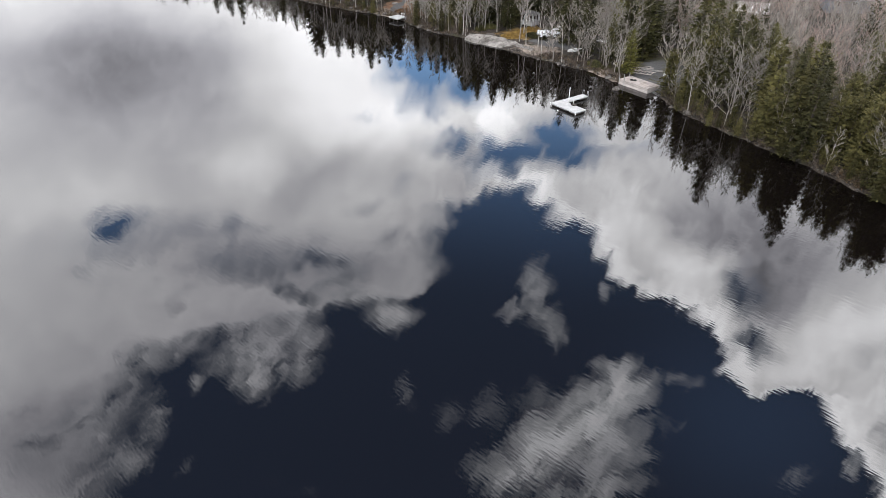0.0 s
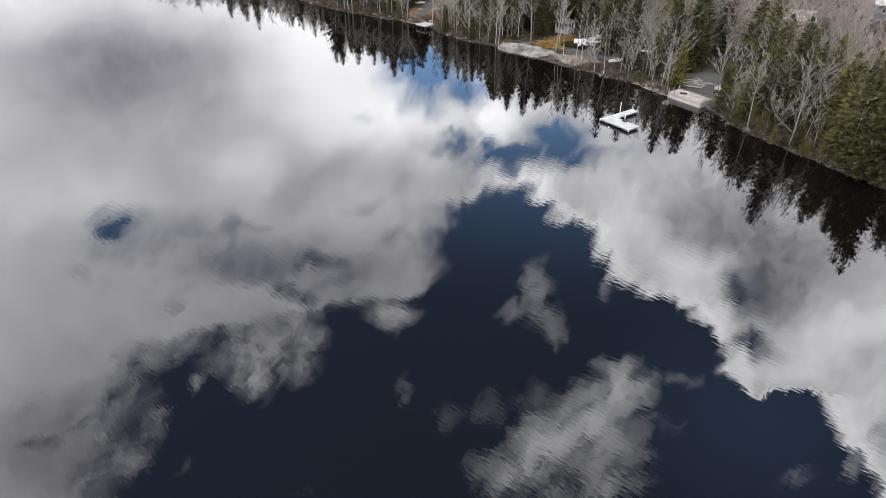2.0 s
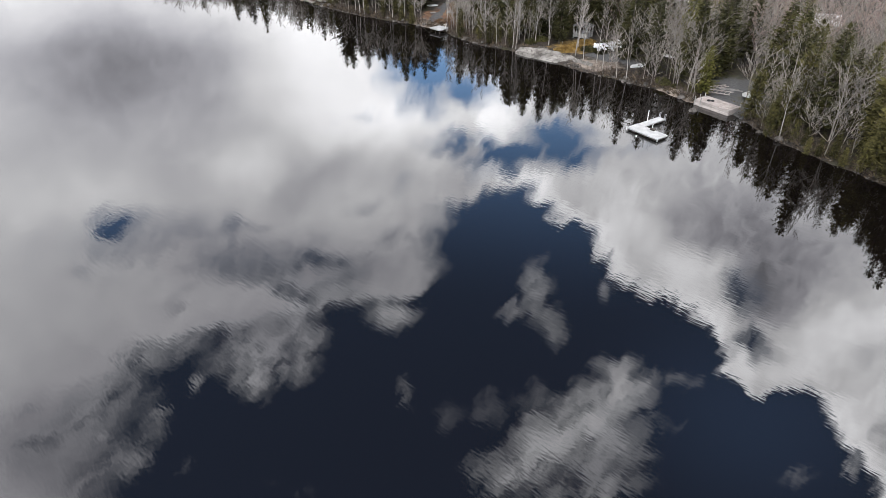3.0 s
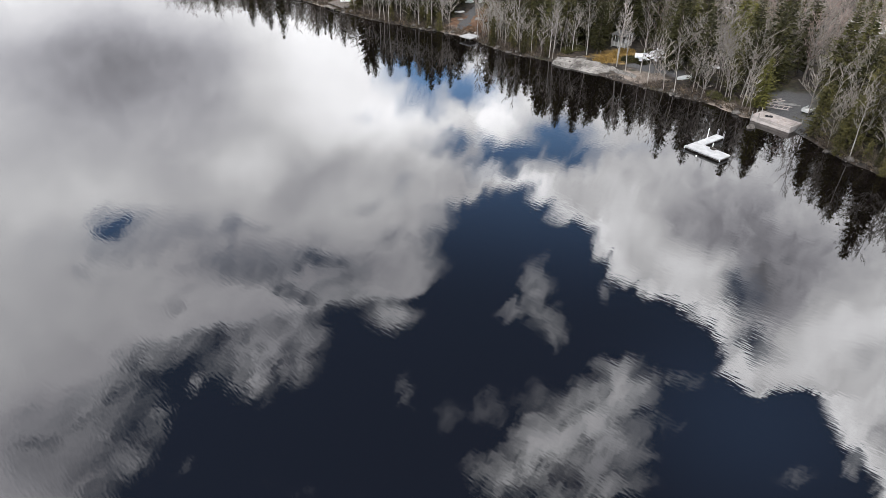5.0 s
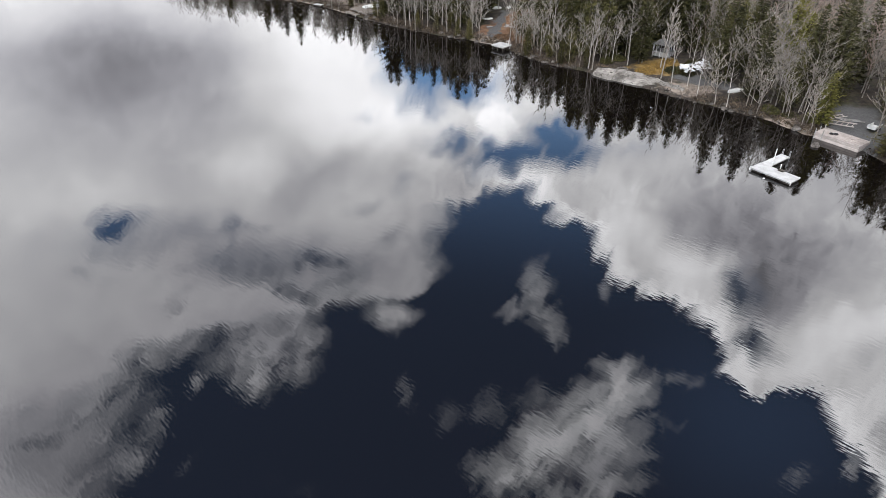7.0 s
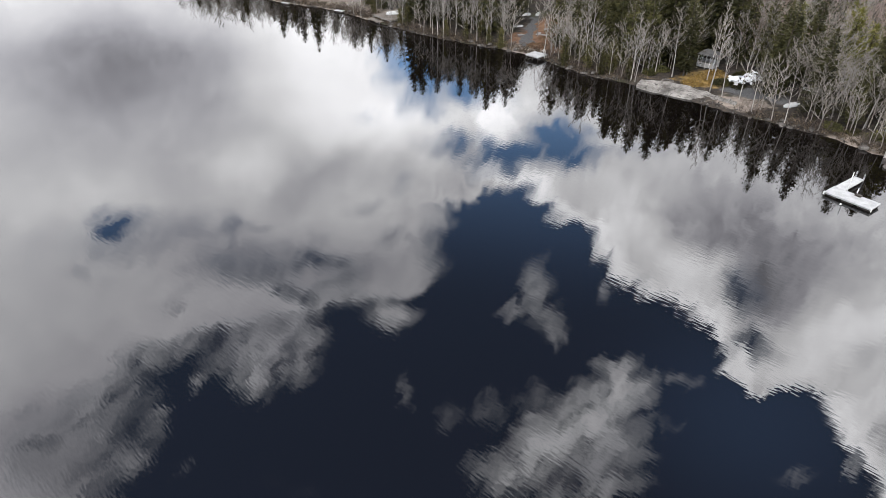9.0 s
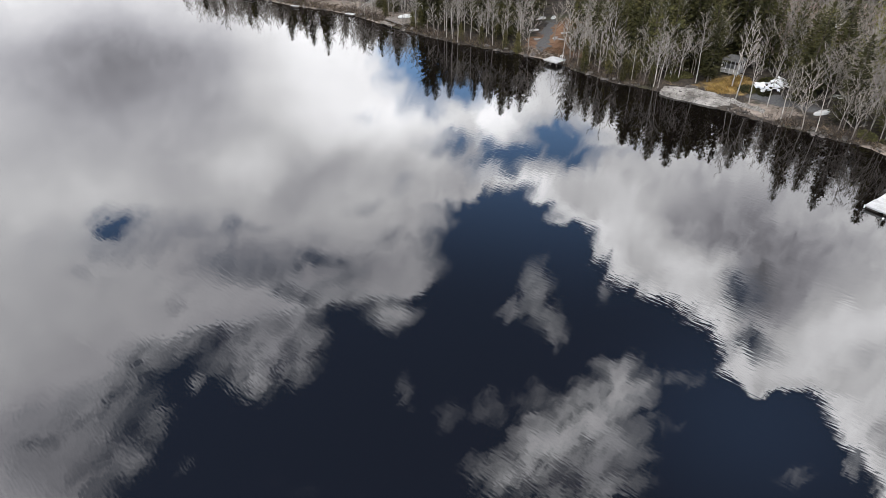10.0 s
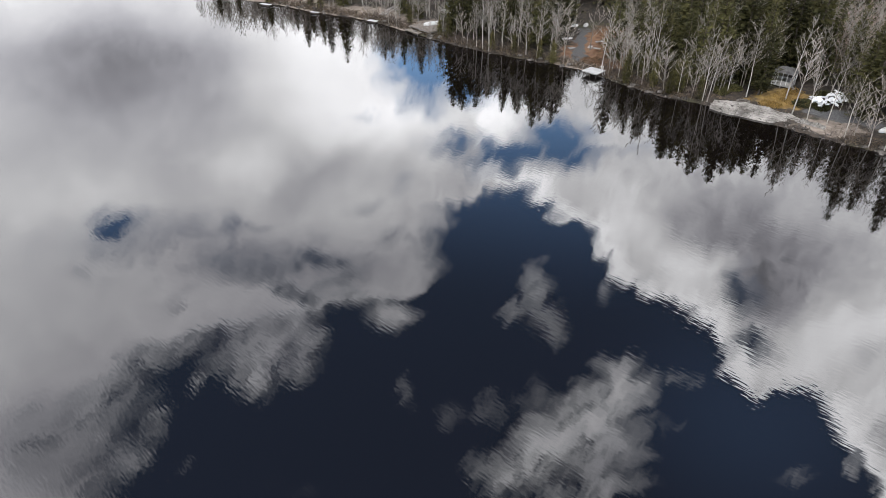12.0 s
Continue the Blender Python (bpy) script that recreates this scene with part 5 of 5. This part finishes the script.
def house(x, y, turn, w, d, wall_h, roof_h, wall_mat, roof_mat, name, label, windows=3, porch=False):
    h = thing(name, on_ground(x, y, turn), label, "house")
    z0 = -0.8
    part("wall", boxed((w, d, wall_h - z0), pose(0, 0, (wall_h + z0) / 2), 0.02), wall_mat, h)
    roof = bmesh.new()
    e, t = 0.5, 0.16
    prof = [(-d / 2 - e, wall_h - 0.25), (0, wall_h + roof_h), (d / 2 + e, wall_h - 0.25), (d / 2 + e, wall_h - 0.25 + t), (0, wall_h + roof_h + t), (-d / 2 - e, wall_h - 0.25 + t)]
    ends = [[roof.verts.new((sx * (w / 2 + e), py, pz)) for py, pz in prof] for sx in (-1, 1)]
    for k in range(6):
        roof.faces.new((ends[0][k], ends[0][(k + 1) % 6], ends[1][(k + 1) % 6], ends[1][k]))
    for f, quads in ((ends[0], ((0, 1, 4, 5), (1, 2, 3, 4))), (ends[1], ((5, 4, 1, 0), (4, 3, 2, 1)))):
        for q in quads:
            roof.faces.new([f[i] for i in q])
    roof_part = part("roof", roof, roof_mat, h)
    for sx in (-1, 1):
        gable = bmesh.new()
        vs = [gable.verts.new((sx * (w / 2 - 0.004 - off), py, pz)) for off in (0, 0.12) for py, pz in ((-d / 2, wall_h), (d / 2, wall_h), (0, wall_h + roof_h))]
        for f in ((0, 1, 2), (5, 4, 3), (0, 3, 4, 1), (1, 4, 5, 2), (2, 5, 3, 0)):
            gable.faces.new([vs[i] for i in f])
        part("gable", gable, wall_mat, h)
    part("chimney", boxed((0.5, 0.5, 1.6), pose(w * 0.25, d * 0.1, wall_h + roof_h), 0.03), STONE, roof_part, "stone chimney")
    for k in range(windows):
        wx = (k + 0.5) * w / windows - w / 2
        win = part("window", boxed((1.1, 0.10, 1.2), pose(wx, -d / 2 - 0.03, wall_h * 0.58), 0.01), WHITE_PAINT, h, "white-framed window")
        for sx in (-0.25, 0.25):
            part("pane", boxed((0.42, 0.03, 1.0), pose(wx + sx, -d / 2 - 0.078, wall_h * 0.58)), GLASS, win)
    if porch:
        part("porch_floor", boxed((w, 2.2, 0.14), pose(0, -d / 2 - 1.15, 0.6), 0.02), GREY_WOOD, h)
        for k in range(6):
            part("porch_post", boxed((0.11, 0.11, 1.7), pose(-w / 2 + 0.1 + k * (w - 0.2) / 5, -d / 2 - 2.15, 0.72)), GREY_WOOD, h)
        part("porch_rail", boxed((w, 0.08, 0.08), pose(0, -d / 2 - 2.15, 1.6)), GREY_WOOD, h)
    return h


house(-33.5, 203.5, -50, 8.0, 6.0, 2.8, 1.8, SIDING, SHINGLE, "cottage", "blue-grey lakeside cottage with a porch among bare trees", 3, True)
house(68.0, 146.5, -20, 7.0, 5.0, 2.6, 1.3, SIDING, ROOF_PALE, "shed", "grey shed with a pale metal roof in the woods", 2)
house(94.0, 153.0, -15, 11.0, 7.0, 3.0, 2.0, SIDING, ROOF_PALE, "farmhouse", "grey house with a pale metal roof behind the trees", 3)

# white garden canopy deep in the woods
cn = thing("garden_canopy", on_ground(48.0, 167.4, 20), "white peaked garden canopy on four posts", "canopy")
for x in (-1.4, 1.4):
    for y in (-1.4, 1.4):
        part("post", bar((x, y, -0.3), (x, y, 2.3), 0.05), STEEL, cn)
cb = bmesh.new()
bmesh.ops.create_cone(cb, cap_ends=True, segments=8, radius1=2.3, radius2=0.15, depth=1.0, matrix=pose(0, 0, 2.8, 0, 0, 22.5))
part("roof", cb, WHITE_PAINT, cn, "white canvas roof")

# small landings on the far bank
for x, y, turn, length, width, label in ((-56.0, 199.2, -30, 2.6, 1.4, "small white raft at the water's edge"), (-71.5, 208.0, -20, 2.4, 0.9, "narrow white landing stage on the far bank"),
                                         (-86.0, 217.0, -30, 3.4, 1.2, "short pale landing stage on the far bank")):
    l = thing("landing_stage", pose(x, y, 0.0, 0, 0, turn), label, "landing stage", "landing stages")
    q = part("deck", boarded(length, width, 0.05, 0.2), DOCK_WHITE, l)
    q.location = (0, 0, 0.4)
    part("float", boxed((length - 0.2, width - 0.1, 0.5), pose(0, 0, 0.10), 0.03), DOCK_DARK, l)
rf = ramp_frame(pose(-52.6, 206.2, height_at(-52.6, 206.2) + 0.4, 0, -8, 60), 6.5, 1.3, 8, GREY_WOOD, "silver-grey boat ramp laid up on the far bank")

# boulders and stones along the water's edge
rng_b = random.Random(21)
S_FROM, S_TO = along_of(54, 67), along_of(-88, 220)
S_STONY = along_of(40, 96)
BOULDER = [blob(80 + k, 0.75, 0.55, 0.42, 0.28, 3) for k in range(5)]
BOULDER_MESH = []
for bm_b in BOULDER:
    me_b = bpy.data.meshes.new("boulder")
    bm_b.to_mesh(me_b)
    bm_b.free()
    me_b.materials.append(STONE)
    BOULDER_MESH.append(me_b)
white_rock = part("boulder", BOULDER_MESH[0], None)
white_rock.matrix_world = pose(30.7, 109.3, 0.1, 0, 0, 40) @ Matrix.Scale(1.0, 4)
tagged(white_rock, "pale boulder standing in the shallows by the dock", "boulder", "shore boulders")
for k in range(70):
    s = rng_b.uniform(S_STONY, S_TO)
    i = int(np.searchsorted(SEG_S, s)) - 1
    a, dvec = SEG_A[i], SEG_D[i] / math.sqrt(SEG_L2[i])
    u = s - SEG_S[i]
    off = rng_b.uniform(-0.5, 1.1)
    x, y = a[0] + dvec[0] * u + dvec[1] * off, a[1] + dvec[1] * u - dvec[0] * off
    if (x - 34) ** 2 + (y - 110) ** 2 < 18:
        continue
    o = part("boulder", BOULDER_MESH[k % 5], None)
    o.matrix_world = pose(x, y, max(0.0, height_at(x, y)) + 0.02, rng_b.uniform(-15, 15), rng_b.uniform(-15, 15), rng_b.uniform(0, 360)) @ Matrix.Scale(rng_b.uniform(0.35, 1.0), 4)
    tagged(o, "rounded grey boulder at the water's edge", "boulder", "shore boulders")

vs, fs = [], []
stones = []
for _ in range(1100):
    s = rng_b.uniform(S_FROM, S_TO)
    i = max(0, int(np.searchsorted(SEG_S, s)) - 1)
    a, dvec = SEG_A[i], SEG_D[i] / math.sqrt(SEG_L2[i])
    u, off = s - SEG_S[i], rng_b.gauss(0.2, 0.55)
    stones.append((a[0] + dvec[0] * u + dvec[1] * off, a[1] + dvec[1] * u - dvec[0] * off))
for (x, y), z in zip(stones, heights(stones)):
    r, a0 = rng_b.uniform(0.06, 0.22), rng_b.uniform(0, 6.28)
    i = len(vs)
    for k in range(5):
        vs.append((x + r * rng_b.uniform(0.7, 1.2) * math.cos(a0 + k * 1.257), y + r * rng_b.uniform(0.7, 1.2) * math.sin(a0 + k * 1.257), max(z, -0.1) - 0.1))
    for k in range(5):
        vs.append((x + 0.6 * r * math.cos(a0 + k * 1.257), y + 0.6 * r * math.sin(a0 + k * 1.257), max(z, -0.1) + r * rng_b.uniform(0.3, 0.6)))
    for k in range(5):
        fs.append((i + k, i + (k + 1) % 5, i + 5 + (k + 1) % 5, i + 5 + k))
    fs.append(tuple(i + 5 + k for k in range(5)))
tagged(new("shore_stones", mesh_of("shore_stones", vs, fs, STONE)), "loose grey stones scattered along the waterline", "stones", kind="stuff")

# dead grass and fallen twigs on the bank itself
vs, fs, pts = [], [], []
for _ in range(15000):
    s = rng_b.uniform(S_FROM, S_TO)
    i = max(0, int(np.searchsorted(SEG_S, s)) - 1)
    a, dvec = SEG_A[i], SEG_D[i] / math.sqrt(SEG_L2[i])
    u, off = s - SEG_S[i], abs(rng_b.gauss(0.0, 2.2))
    pts.append((a[0] + dvec[0] * u + dvec[1] * off, a[1] + dvec[1] * u - dvec[0] * off))
for (x, y), z in zip(pts, heights(pts)):
    f = max(0.0, min(1.0, ((x - 5.4) * 13.2 - (y - 142.6) * 11.0) / 295.0))
    if math.hypot(x - 5.4 - 13.2 * f, y - 142.6 + 11.0 * f) < 2.9:
        continue
    if z < 0.02 or (x - 39) ** 2 + (y - 113) ** 2 < 30 or (x - 34.5) ** 2 + (y - 110) ** 2 < 12:
        continue
    p = Vector((x, y, z - 0.04))
    d = Vector((rng_b.uniform(-1, 1), rng_b.uniform(-1, 1), rng_b.uniform(0.2, 1))) * rng_b.uniform(0.3, 0.75)
    n = d.orthogonal().normalized() * rng_b.uniform(0.05, 0.13)
    i = len(vs)
    vs.extend((p - n, p + d, p + n))
    fs.append((i, i + 1, i + 2))
tagged(new("undergrowth", mesh_of("undergrowth", vs, fs, UNDERGROWTH)), "dead brown undergrowth and leaf litter along the bank", "undergrowth", kind="stuff")

# leafless brush along the bank
for k, (x, y, u, v) in enumerate(scatter(17, 1.15, -92, 62, 62, 224, 14000, 0.0, 2.2)[:260]):
    b = thing("bare_shrub", on_ground(x, y, 360 * u) @ pose(0, 0, 0, 18 * (u - 0.5), 18 * (v - 0.5)) @ Matrix.Scale(0.6 + 0.8 * v, 4), "leafless grey brush overhanging the waterline", "shrub", "brush along the bank")
    part("brush", SHRUB[k % 3], None, b)
